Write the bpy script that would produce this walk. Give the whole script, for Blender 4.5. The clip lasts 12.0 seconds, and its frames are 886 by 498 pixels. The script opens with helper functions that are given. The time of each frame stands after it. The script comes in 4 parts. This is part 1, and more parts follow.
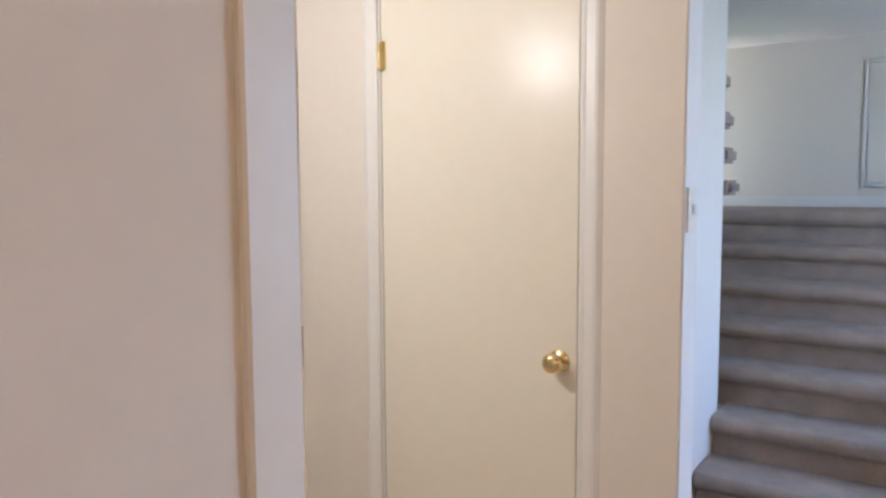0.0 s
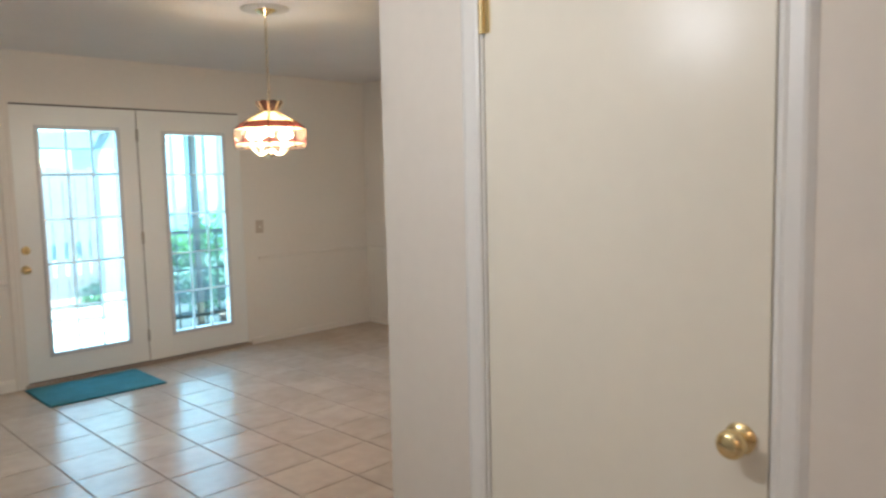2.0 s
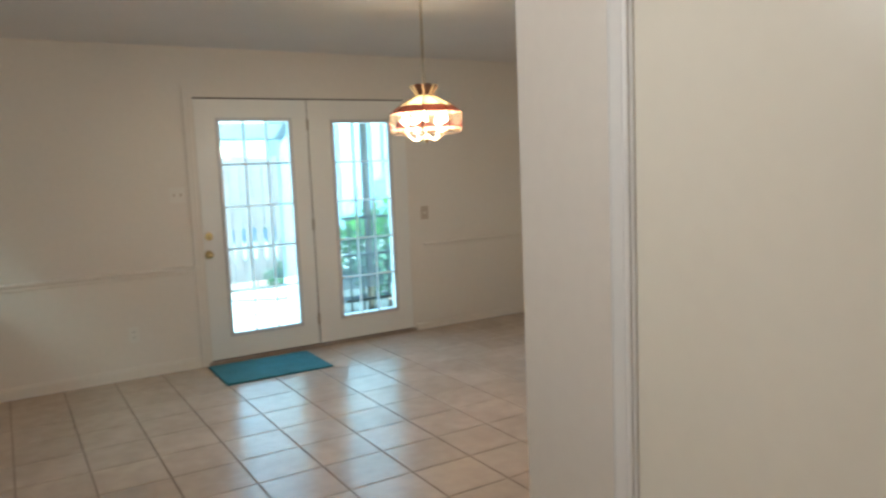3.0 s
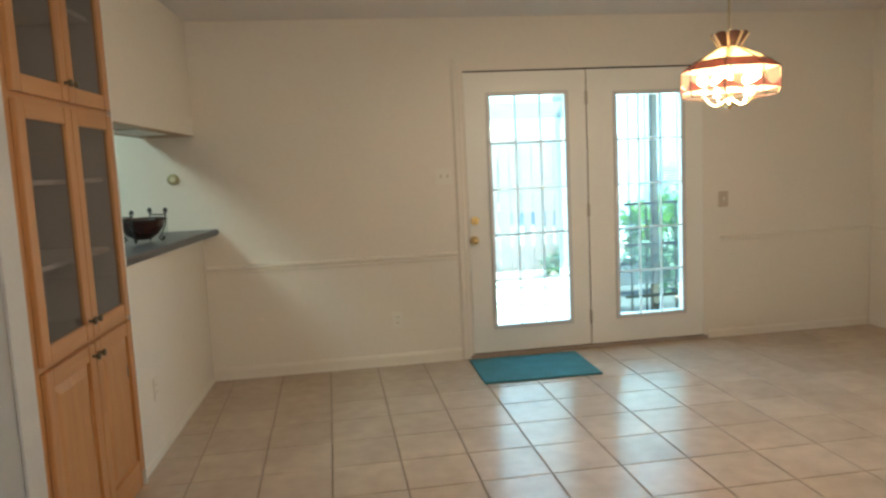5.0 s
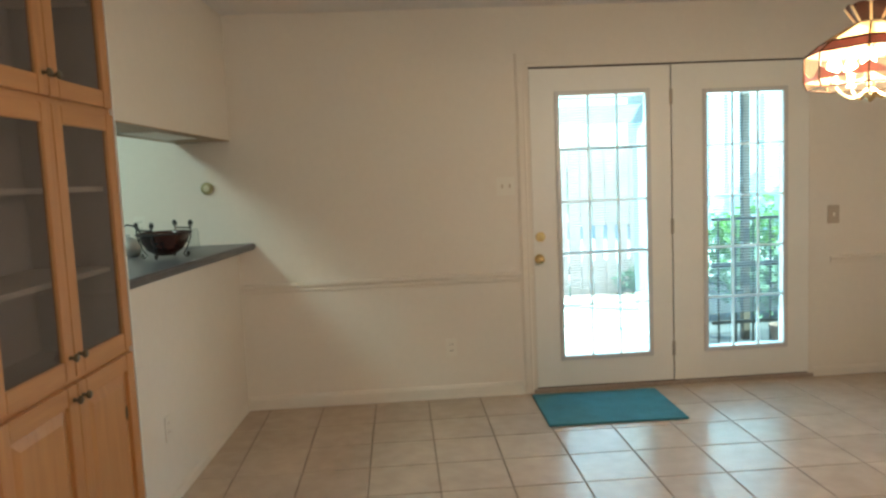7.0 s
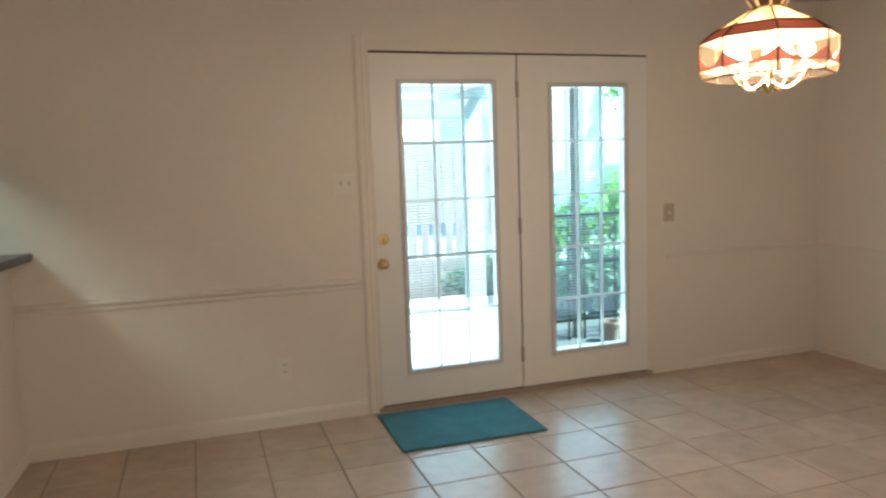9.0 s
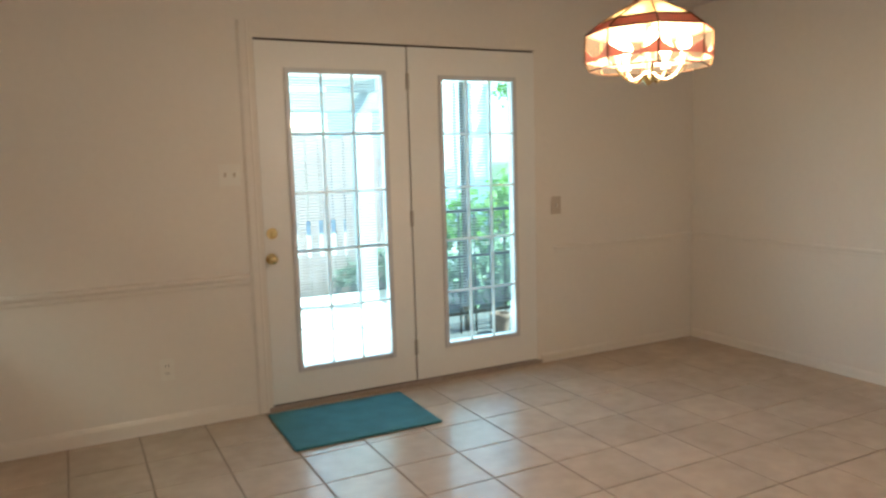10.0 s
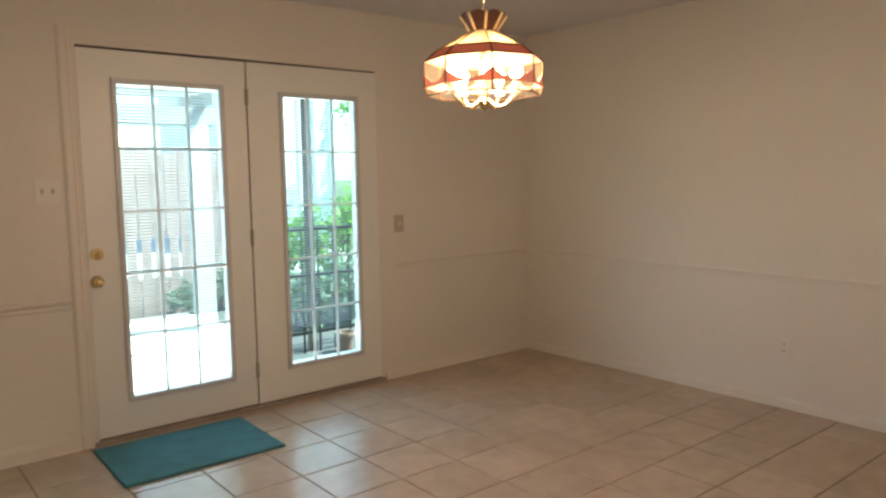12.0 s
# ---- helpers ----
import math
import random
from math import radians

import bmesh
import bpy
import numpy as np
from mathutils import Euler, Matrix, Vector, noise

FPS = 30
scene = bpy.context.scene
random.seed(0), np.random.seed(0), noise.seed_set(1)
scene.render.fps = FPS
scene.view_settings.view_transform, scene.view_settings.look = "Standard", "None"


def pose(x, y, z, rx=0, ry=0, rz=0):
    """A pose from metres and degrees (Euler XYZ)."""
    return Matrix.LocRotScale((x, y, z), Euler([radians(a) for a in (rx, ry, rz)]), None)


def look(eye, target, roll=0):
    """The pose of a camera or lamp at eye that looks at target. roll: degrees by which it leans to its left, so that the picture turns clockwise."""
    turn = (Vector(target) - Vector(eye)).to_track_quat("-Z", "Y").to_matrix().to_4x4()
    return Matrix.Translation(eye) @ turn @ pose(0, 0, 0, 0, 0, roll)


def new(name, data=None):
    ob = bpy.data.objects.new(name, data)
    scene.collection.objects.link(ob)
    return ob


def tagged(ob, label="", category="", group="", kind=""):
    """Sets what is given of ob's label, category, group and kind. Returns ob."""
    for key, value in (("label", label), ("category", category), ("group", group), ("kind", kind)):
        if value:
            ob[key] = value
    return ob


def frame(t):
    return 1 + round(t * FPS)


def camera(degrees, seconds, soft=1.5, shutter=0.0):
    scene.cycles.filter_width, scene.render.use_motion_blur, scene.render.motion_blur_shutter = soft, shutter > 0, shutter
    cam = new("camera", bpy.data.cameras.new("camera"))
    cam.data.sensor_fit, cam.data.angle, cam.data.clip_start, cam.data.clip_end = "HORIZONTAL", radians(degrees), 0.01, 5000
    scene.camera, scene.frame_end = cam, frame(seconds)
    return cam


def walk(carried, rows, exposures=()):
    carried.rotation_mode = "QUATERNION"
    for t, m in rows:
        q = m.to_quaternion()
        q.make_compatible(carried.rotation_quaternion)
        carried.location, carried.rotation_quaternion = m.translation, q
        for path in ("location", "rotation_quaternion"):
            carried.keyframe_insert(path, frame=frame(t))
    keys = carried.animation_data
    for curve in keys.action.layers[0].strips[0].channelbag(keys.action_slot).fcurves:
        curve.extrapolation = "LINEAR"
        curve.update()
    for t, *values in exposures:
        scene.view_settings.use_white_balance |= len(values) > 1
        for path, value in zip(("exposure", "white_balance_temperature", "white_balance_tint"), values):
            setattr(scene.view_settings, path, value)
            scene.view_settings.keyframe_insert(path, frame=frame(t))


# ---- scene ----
cam = camera(62.5, 12.0, soft=2.5, shutter=0.4)
PATH = [
    (0, (0.322, 0.297, 1.436), (1.935, 1.467, 1.267), -0.3),
    (0.8, (0.533, 0.436, 1.431), (2.138, 1.619, 1.268), -0.9),
    (1.2, (0.62, 0.5, 1.432), (2.181, 1.738, 1.266), -0.9),
    (1.5, (0.685, 0.57, 1.431), (2.208, 1.855, 1.268), -1.1),
    (2, (0.775, 0.657, 1.463), (2.187, 2.06, 1.271), -1.3),
    (2.5, (0.869, 0.722, 1.472), (2.123, 2.267, 1.266), -1.1),
    (3, (1.02, 0.776, 1.469), (2.048, 2.477, 1.246), -2.4),
    (3.5, (1.195, 0.94, 1.492), (1.992, 2.758, 1.249), -2.4),
    (5.5, (1.404, 1.471, 1.416), (1.587, 3.45, 1.197), -2.9),
    (6, (1.475, 1.586, 1.416), (1.577, 3.573, 1.21), -2.8),
    (6.5, (1.499, 1.759, 1.413), (1.586, 3.747, 1.217), -2.6),
    (8.5, (1.433, 2.391, 1.443), (1.899, 4.323, 1.223), -2.0),
    (9, (1.382, 2.466, 1.417), (2.014, 4.35, 1.192), -2.0),
    (9.5, (1.37, 2.491, 1.407), (2.146, 4.319, 1.172), -1.8),
    (10, (1.387, 2.5, 1.382), (2.293, 4.267, 1.143), -1.7),
    (10.5, (1.374, 2.508, 1.392), (2.406, 4.204, 1.144), -1.2),
    (11, (1.383, 2.517, 1.408), (2.515, 4.146, 1.154), -0.7),
    (11.5, (1.374, 2.504, 1.436), (2.584, 4.077, 1.186), -0.4),
    (12, (1.385, 2.485, 1.394), (2.648, 4.023, 1.191), -0.9),
]
EXPOSURES = [
    (0, 3.62, 5500, 16), (0.5, 3.66, 5150, 12), (1.0, 3.68, 5000, 11), (1.5, 3.50, 5200, 12), (2.5, 3.10, 5250, 11), (3.5, 3.02, 5500, 10), (5.5, 3.30, 5950, 10), (6.5, 3.25, 5950, 10),
    (8.5, 3.05, 5900, 15), (10.5, 3.01, 6250, 18), (12, 2.85, 6550, 21),
]
walk(cam, [(t, look(e, g, r)) for t, e, g, r in PATH], EXPOSURES)

# ---------------------------------------------------------------- plan
YW = 6.52            # inner face of the wall with the patio doors
XL = 0.49            # dining face of the wall with the built-in cabinet
XR = 5.56            # far side wall of the dining room
XC, YC = 2.155, 2.26  # closet front and its corner to the dining room
YH = 0.815           # hall face of the wall between hall and dining room
CEIL = 2.44
DX0, DXM, DX1 = 2.345, 3.247, 4.150  # patio door opening

# ---------------------------------------------------------------- light
world = bpy.data.worlds.new("sky")
scene.world = world
world.use_nodes = True
wn = world.node_tree.nodes
sky = wn.new("ShaderNodeTexSky")
sky.sky_type = "NISHITA"
sky.sun_disc = False
sky.sun_elevation, sky.sun_rotation = radians(55), radians(118)
world.node_tree.links.new(sky.outputs[0], wn["Background"].inputs[0])
wn["Background"].inputs[1].default_value = 0.15


def lamp(name, kind, place, energy, color, size=0.1, size_y=None, aim=None):
    d = bpy.data.lights.new(name, kind)
    d.energy, d.color = energy, color
    if kind == "AREA":
        d.shape, d.size, d.size_y = "RECTANGLE", size, size_y or size
    elif kind == "SUN":
        d.angle = size
    else:
        d.shadow_soft_size = size
    ob = new(name, d)
    ob.matrix_world = look(place, aim) if aim else pose(*place)
    return ob


SUN_DIR = Vector((math.sin(radians(118)) * math.cos(radians(55)), math.cos(radians(118)) * math.cos(radians(55)), math.sin(radians(55))))
lamp("sun", "SUN", tuple(SUN_DIR * 30), 5.0, (1, 0.95, 0.86), radians(0.5), aim=(0, 0, 0))
lamp("dining_lamp_glow", "POINT", (3.088, 4.328, 1.735), 3.35, (1, 0.86, 0.69), 0.09)
lamp("entry_lamp_glow", "POINT", (1.05, 1.85, 1.98), 1.72, (1, 0.92, 0.80), 0.10)
lamp("kitchen_lamp_glow", "AREA", (-0.75, 5.0, 2.36), 1.65, (0.64, 1.0, 0.86), 0.7, 1.2, aim=(-0.75, 5.0, 0))
lamp("door_daylight_a", "AREA", (2.79, 6.72, 1.06), 1.15, (0.84, 0.88, 1.0), 0.55, 1.6, aim=(2.79, 0, 0.6))
lamp("door_daylight_b", "AREA", (3.73, 6.72, 1.06), 1.15, (0.84, 0.88, 1.0), 0.50, 1.6, aim=(3.73, 0, 0.6))
lamp("hall_lamp_glow", "POINT", (-0.9, -0.55, 2.15), 1.4, (1, 0.57, 0.25), 0.10)
lamp("hall_window_daylight", "AREA", (3.9, -1.58, 1.5), 2.3, (0.29, 0.58, 1.0), 1.3, 1.5, aim=(3.9, 3, 1.3))


# ---------------------------------------------------------------- materials
def material(name, color, rough=0.5, metal=0.0, vary=0.06, scale=3.0, fine=60.0, bump=0.0, bump_scale=200.0, coat=0.0, spec=0.5, per_object=0.0):
    m = bpy.data.materials.new(name)
    m.use_nodes = True
    nt = m.node_tree
    b = nt.nodes["Principled BSDF"]
    b.inputs["Roughness"].default_value = rough
    b.inputs["Metallic"].default_value = metal
    b.inputs["Coat Weight"].default_value = coat
    b.inputs["Specular IOR Level"].default_value = spec
    co = nt.nodes.new("ShaderNodeTexCoord")
    big = nt.nodes.new("ShaderNodeTexNoise")
    big.inputs["Scale"].default_value, big.inputs["Detail"].default_value = scale, 4
    small = nt.nodes.new("ShaderNodeTexNoise")
    small.inputs["Scale"].default_value, small.inputs["Detail"].default_value = fine, 3
    geo = nt.nodes.new("ShaderNodeNewGeometry")
    for n in (big, small):
        nt.links.new(geo.outputs["Position"], n.inputs["Vector"])
    add = nt.nodes.new("ShaderNodeMath")
    add.operation = "ADD"
    nt.links.new(big.outputs["Fac"], add.inputs[0])
    nt.links.new(small.outputs["Fac"], add.inputs[1])
    ramp = nt.nodes.new("ShaderNodeMapRange")
    ramp.inputs["From Min"].default_value, ramp.inputs["From Max"].default_value = 0.6, 1.4
    ramp.inputs["To Min"].default_value, ramp.inputs["To Max"].default_value = 1 - vary, 1 + vary
    nt.links.new(add.outputs[0], ramp.inputs["Value"])
    hsv = nt.nodes.new("ShaderNodeHueSaturation")
    hsv.inputs["Color"].default_value = (*color, 1)
    last = ramp.outputs[0]
    if per_object:
        info = nt.nodes.new("ShaderNodeObjectInfo")
        mr = nt.nodes.new("ShaderNodeMapRange")
        mr.inputs["To Min"].default_value, mr.inputs["To Max"].default_value = 1 - per_object, 1 + per_object
        nt.links.new(info.outputs["Random"], mr.inputs["Value"])
        mul = nt.nodes.new("ShaderNodeMath")
        mul.operation = "MULTIPLY"
        nt.links.new(last, mul.inputs[0])
        nt.links.new(mr.outputs[0], mul.inputs[1])
        last = mul.outputs[0]
    nt.links.new(last, hsv.inputs["Value"])
    nt.links.new(hsv.outputs[0], b.inputs["Base Color"])
    if bump:
        bn = nt.nodes.new("ShaderNodeTexNoise")
        bn.inputs["Scale"].default_value, bn.inputs["Detail"].default_value = bump_scale, 2
        nt.links.new(geo.outputs["Position"], bn.inputs["Vector"])
        bp = nt.nodes.new("ShaderNodeBump")
        bp.inputs["Strength"].default_value, bp.inputs["Distance"].default_value = bump, 0.004
        nt.links.new(bn.outputs["Fac"], bp.inputs["Height"])
        nt.links.new(bp.outputs[0], b.inputs["Normal"])
    return m


def wood(name, dark, light, rough=0.38, axis="Z", scale=1.0):
    m = bpy.data.materials.new(name)
    m.use_nodes = True
    nt = m.node_tree
    b = nt.nodes["Principled BSDF"]
    b.inputs["Roughness"].default_value = rough
    b.inputs["Coat Weight"].default_value = 0.15
    geo = nt.nodes.new("ShaderNodeNewGeometry")
    info = nt.nodes.new("ShaderNodeObjectInfo")
    shift = nt.nodes.new("ShaderNodeVectorMath")
    shift.operation = "MULTIPLY_ADD"
    shift.inputs[1].default_value = (3, 5, 7)
    comb = nt.nodes.new("ShaderNodeCombineXYZ")
    for i in range(3):
        nt.links.new(info.outputs["Random"], comb.inputs[i])
    nt.links.new(comb.outputs[0], shift.inputs[0])
    nt.links.new(geo.outputs["Position"], shift.inputs[2])
    mp = nt.nodes.new("ShaderNodeMapping")
    s = [14 * scale] * 3
    s["XYZ".index(axis)] = 1.1 * scale
    mp.inputs["Scale"].default_value = s
    nt.links.new(shift.outputs[0], mp.inputs["Vector"])
    n = nt.nodes.new("ShaderNodeTexNoise")
    n.inputs["Scale"].default_value, n.inputs["Detail"].default_value, n.inputs["Distortion"].default_value = 2.2, 6, 0.7
    nt.links.new(mp.outputs[0], n.inputs["Vector"])
    r = nt.nodes.new("ShaderNodeValToRGB")
    r.color_ramp.elements[0].position, r.color_ramp.elements[0].color = 0.3, (*dark, 1)
    r.color_ramp.elements[1].position, r.color_ramp.elements[1].color = 0.7, (*light, 1)
    nt.links.new(n.outputs["Fac"], r.inputs[0])
    nt.links.new(r.outputs[0], b.inputs["Base Color"])
    bp = nt.nodes.new("ShaderNodeBump")
    bp.inputs["Strength"].default_value, bp.inputs["Distance"].default_value = 0.06, 0.002
    nt.links.new(n.outputs["Fac"], bp.inputs["Height"])
    nt.links.new(bp.outputs[0], b.inputs["Normal"])
    return m


def clear_glass(name, tint=(1, 1, 1), gloss=1.0, haze=0.0):
    m = bpy.data.materials.new(name)
    m.use_nodes = True
    nt = m.node_tree
    out = nt.nodes["Material Output"]
    nt.nodes.remove(nt.nodes["Principled BSDF"])
    tr = nt.nodes.new("ShaderNodeBsdfTransparent")
    tr.inputs[0].default_value = (*tint, 1)
    gl = nt.nodes.new("ShaderNodeBsdfGlossy")
    gl.inputs["Roughness"].default_value = 0.02
    # gloss grows towards grazing angles, alike on both faces of the sheet
    lw = nt.nodes.new("ShaderNodeLayerWeight")
    lw.inputs[0].default_value = 0.5
    po = nt.nodes.new("ShaderNodeMath")
    po.operation = "POWER"
    po.inputs[1].default_value = 5.0
    nt.links.new(lw.outputs["Facing"], po.inputs[0])
    mu = nt.nodes.new("ShaderNodeMath")
    mu.operation = "MULTIPLY_ADD"
    mu.inputs[1].default_value, mu.inputs[2].default_value = 0.9 * gloss, 0.035 * gloss
    nt.links.new(po.outputs[0], mu.inputs[0])
    base = tr
    if haze:
        df = nt.nodes.new("ShaderNodeBsdfDiffuse")
        df.inputs[0].default_value = (0.55, 0.5, 0.46, 1)
        hz = nt.nodes.new("ShaderNodeMixShader")
        hz.inputs[0].default_value = haze
        nt.links.new(tr.outputs[0], hz.inputs[1])
        nt.links.new(df.outputs[0], hz.inputs[2])
        base = hz
    mx = nt.nodes.new("ShaderNodeMixShader")
    nt.links.new(mu.outputs[0], mx.inputs[0])
    nt.links.new(base.outputs[0], mx.inputs[1])
    nt.links.new(gl.outputs[0], mx.inputs[2])
    nt.links.new(mx.outputs[0], out.inputs[0])
    return m


def lit_glass(name, color, through_light=0.6, rough=0.3, scatter=0.06):
    """Stained or milky lamp glass: lets part of the light through and scatters the rest."""
    m = bpy.data.materials.new(name)
    m.use_nodes = True
    nt = m.node_tree
    out = nt.nodes["Material Output"]
    b = nt.nodes["Principled BSDF"]
    b.inputs["Base Color"].default_value = (*color, 1)
    b.inputs["Roughness"].default_value = rough
    tl = nt.nodes.new("ShaderNodeBsdfTranslucent")
    tl.inputs[0].default_value = (*color, 1)
    tr = nt.nodes.new("ShaderNodeBsdfTransparent")
    tr.inputs[0].default_value = (*color, 1)
    m1 = nt.nodes.new("ShaderNodeMixShader")
    m1.inputs[0].default_value = scatter
    nt.links.new(b.outputs[0], m1.inputs[1])
    nt.links.new(tl.outputs[0], m1.inputs[2])
    m2 = nt.nodes.new("ShaderNodeMixShader")
    m2.inputs[0].default_value = through_light
    nt.links.new(m1.outputs[0], m2.inputs[1])
    nt.links.new(tr.outputs[0], m2.inputs[2])
    nt.links.new(m2.outputs[0], out.inputs[0])
    return m


def glow(name, color, strength):
    m = bpy.data.materials.new(name)
    m.use_nodes = True
    b = m.node_tree.nodes["Principled BSDF"]
    b.inputs["Base Color"].default_value = (*color, 1)
    b.inputs["Emission Color"].default_value = (*color, 1)
    b.inputs["Emission Strength"].default_value = strength
    return m


WALL = material("wall_paint", (0.76, 0.70, 0.61), 0.75, vary=0.025, scale=1.3, fine=25, bump=0.10, bump_scale=110)
# darker copy of the wall paint, holds the cabinet wall's shade in its colour
WALLSHADE = material("shaded_wall_paint", (0.42, 0.40, 0.355), 0.75, vary=0.03, scale=1.3, fine=25, bump=0.10, bump_scale=110)
CEILING = material("ceiling_paint", (0.74, 0.71, 0.68), 0.9, vary=0.04, scale=2.0, fine=50, bump=0.6, bump_scale=90)
TRIM = material("white_trim_paint", (0.80, 0.78, 0.73), 0.38, vary=0.02, scale=2, fine=40, bump=0.05, bump_scale=60)
DOORPAINT = material("cream_door_paint", (0.82, 0.77, 0.645), 0.27, vary=0.02, scale=1.2, fine=18, bump=0.03, bump_scale=22, spec=0.28)
GLAZEFRAME = material("glazing_frame_plastic", (0.60, 0.59, 0.57), 0.4, vary=0.05, scale=3, fine=40, bump=0.04, bump_scale=40)
WHITEDOOR = material("white_door_paint", (0.80, 0.78, 0.72), 0.42, vary=0.02, scale=1.5, fine=30, bump=0.04, bump_scale=40)
TILE = material("beige_tile", (0.495, 0.395, 0.30), 0.26, vary=0.13, scale=2.6, fine=11, bump=0.05, bump_scale=14, spec=0.22, per_object=0.04)
# the medallion's own grey; on the cabinet's white trim board it paints in shade
GREYSHADETRIM = material("grey_and_shaded_trim_paint", (0.56, 0.53, 0.48), 0.5, vary=0.03, scale=3, fine=50)
GROUT = material("grout", (0.25, 0.19, 0.145), 0.9, vary=0.15, scale=5, fine=80, bump=0.3)
OAK = wood("honey_oak", (0.465, 0.213, 0.071), (0.545, 0.264, 0.092))
OAKH = wood("honey_oak_across", (0.465, 0.213, 0.071), (0.545, 0.264, 0.092), axis="Y")
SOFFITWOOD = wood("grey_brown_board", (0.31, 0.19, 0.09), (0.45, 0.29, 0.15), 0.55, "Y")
INTERIOR = material("cabinet_lining", (0.38, 0.33, 0.29), 0.6, vary=0.08)
SHELF = material("shelf_edge", (0.62, 0.56, 0.47), 0.5, vary=0.05)
BRASS = material("polished_brass", (0.86, 0.69, 0.35), 0.19, 1.0, vary=0.05, scale=12)
BRONZE = material("dark_bronze", (0.16, 0.13, 0.085), 0.35, 0.9, vary=0.2, scale=30)
STEEL = material("hinge_metal", (0.42, 0.38, 0.32), 0.35, 0.9, vary=0.1)
KETTLE = material("pale_metal", (0.62, 0.62, 0.58), 0.3, 0.7, vary=0.08, scale=20)
IRON = material("black_iron", (0.018, 0.015, 0.014), 0.45, 0.6, vary=0.2)
BOWL = material("dark_red_bowl", (0.045, 0.016, 0.012), 0.25, 0.0, vary=0.35, scale=14, coat=0.4)
GRANITE = material("dark_grey_laminate", (0.085, 0.08, 0.085), 0.32, vary=0.3, scale=30, fine=220)
MAT = material("teal_mat", (0.055, 0.20, 0.225), 0.95, vary=0.22, scale=9, fine=160, bump=0.8, bump_scale=420)
CARPET = material("taupe_carpet", (0.44, 0.355, 0.285), 1.0, vary=0.22, scale=7, fine=190, bump=1.0, bump_scale=380, spec=0.1)
PLATE = material("ivory_plastic", (0.78, 0.74, 0.65), 0.4, vary=0.02)
PLATEDARK = material("tan_plastic", (0.52, 0.43, 0.33), 0.4, vary=0.03)
SLOT = material("dark_slot", (0.05, 0.04, 0.035), 0.6, vary=0.02)
GASKET_SHADE = material("dark_gasket_and_gap_shade", (0.07, 0.055, 0.045), 0.8, vary=0.1)
SILL = material("bronze_threshold", (0.36, 0.29, 0.23), 0.45, 0.0, vary=0.15)
BLIND = material("blind_slat", (0.20, 0.195, 0.19), 0.5, vary=0.03)
GLASS = clear_glass("window_glass", (0.868, 0.99, 0.975))
CABGLASS = clear_glass("cabinet_glass", (0.74, 0.72, 0.72), 1.0, 0.06)
HALLGLASS = clear_glass("hall_window_glass", (0.96, 0.95, 0.98))
JARGLASS = clear_glass("jar_glass", (0.97, 0.98, 0.975))
ROSE = lit_glass("rose_glass", (0.50, 0.20, 0.14), 0.15, 0.3, 0.04)
CROWNGLASS = lit_glass("plum_glass", (0.045, 0.017, 0.015), 0.06, 0.3, 0.008)
CREAM = lit_glass("cream_glass", (0.80, 0.74, 0.58), 0.62, 0.3, 0.03)
BEVEL = lit_glass("bevelled_glass", (0.98, 0.93, 0.82), 0.989, 0.15, 0.35)
PALECAME = material("pale_brass_came", (0.72, 0.60, 0.42), 0.35, 0.4, vary=0.08)
LEAD = material("lamp_came", (0.10, 0.06, 0.03), 0.4, 0.8, vary=0.1)
GRILLE = lit_glass("grille_plastic", (0.86, 0.88, 0.85), 0.0, 0.4, 0.45)
BULB = glow("bulb_glass", (1.0, 0.76, 0.44), 12)
DOME = glow("dome_glass", (1.0, 0.82, 0.58), 1.2)
TUBE = glow("kitchen_diffuser", (0.88, 1.0, 0.84), 1.2)
CONCRETE = material("patio_concrete", (0.52, 0.50, 0.47), 0.85, vary=0.12, scale=1.5, fine=40, bump=0.3)
FENCEWOOD = wood("weathered_cedar", (0.38, 0.23, 0.20), (0.58, 0.40, 0.36), 0.85)
POSTWHITE = material("white_post_paint", (0.75, 0.78, 0.78), 0.6, vary=0.04)
GRASS = material("lawn", (0.085, 0.11, 0.05), 0.95, vary=0.4, scale=3, fine=60, bump=1.0)
LEAF = lit_glass("leaf_green", (0.17, 0.36, 0.05), 0.0, 0.5, 0.5)
DARKLEAF = lit_glass("shrub_green", (0.22, 0.33, 0.20), 0.0, 0.5, 0.4)
MULCH = material("dark_mulch", (0.045, 0.042, 0.042), 0.95, vary=0.4, scale=12, fine=90, bump=1.0, bump_scale=60)
BARK = material("bark", (0.10, 0.07, 0.05), 0.9, vary=0.3, scale=8)
BLUESIDING = material("pale_blue_siding", (0.68, 0.74, 0.78), 0.7, vary=0.06)
ROOFDARK = material("pergola_paint", (0.45, 0.42, 0.38), 0.7, vary=0.1)
BRICK = material("terracotta", (0.17, 0.10, 0.075), 0.85, vary=0.2, scale=10)


# ---------------------------------------------------------------- helpers
def mesh_of(name, bm, mat, smooth=False):
    me = bpy.data.meshes.new(name)
    bmesh.ops.recalc_face_normals(bm, faces=bm.faces)
    bm.to_mesh(me)
    bm.free()
    me.materials.append(mat)
    if smooth:
        for p in me.polygons:
            p.use_smooth = True
        me.set_sharp_from_angle(angle=radians(40))
    return me


def part(name, bm, mat, parent=None, label="", smooth=False):
    ob = new(name, mesh_of(name, bm, mat, smooth))
    ob.parent = parent
    if label:
        ob["label"] = label
    return ob


def thing(name, label, category, group="", place=(0, 0, 0)):
    ob = new(name)
    ob.location = place
    ob.empty_display_size = 0.1
    return tagged(ob, label, category, group)


def structure(name, bm, mat, label="", parent=None):
    ob = part(name, bm, mat, parent)
    return tagged(ob, label, "", "", "structure")


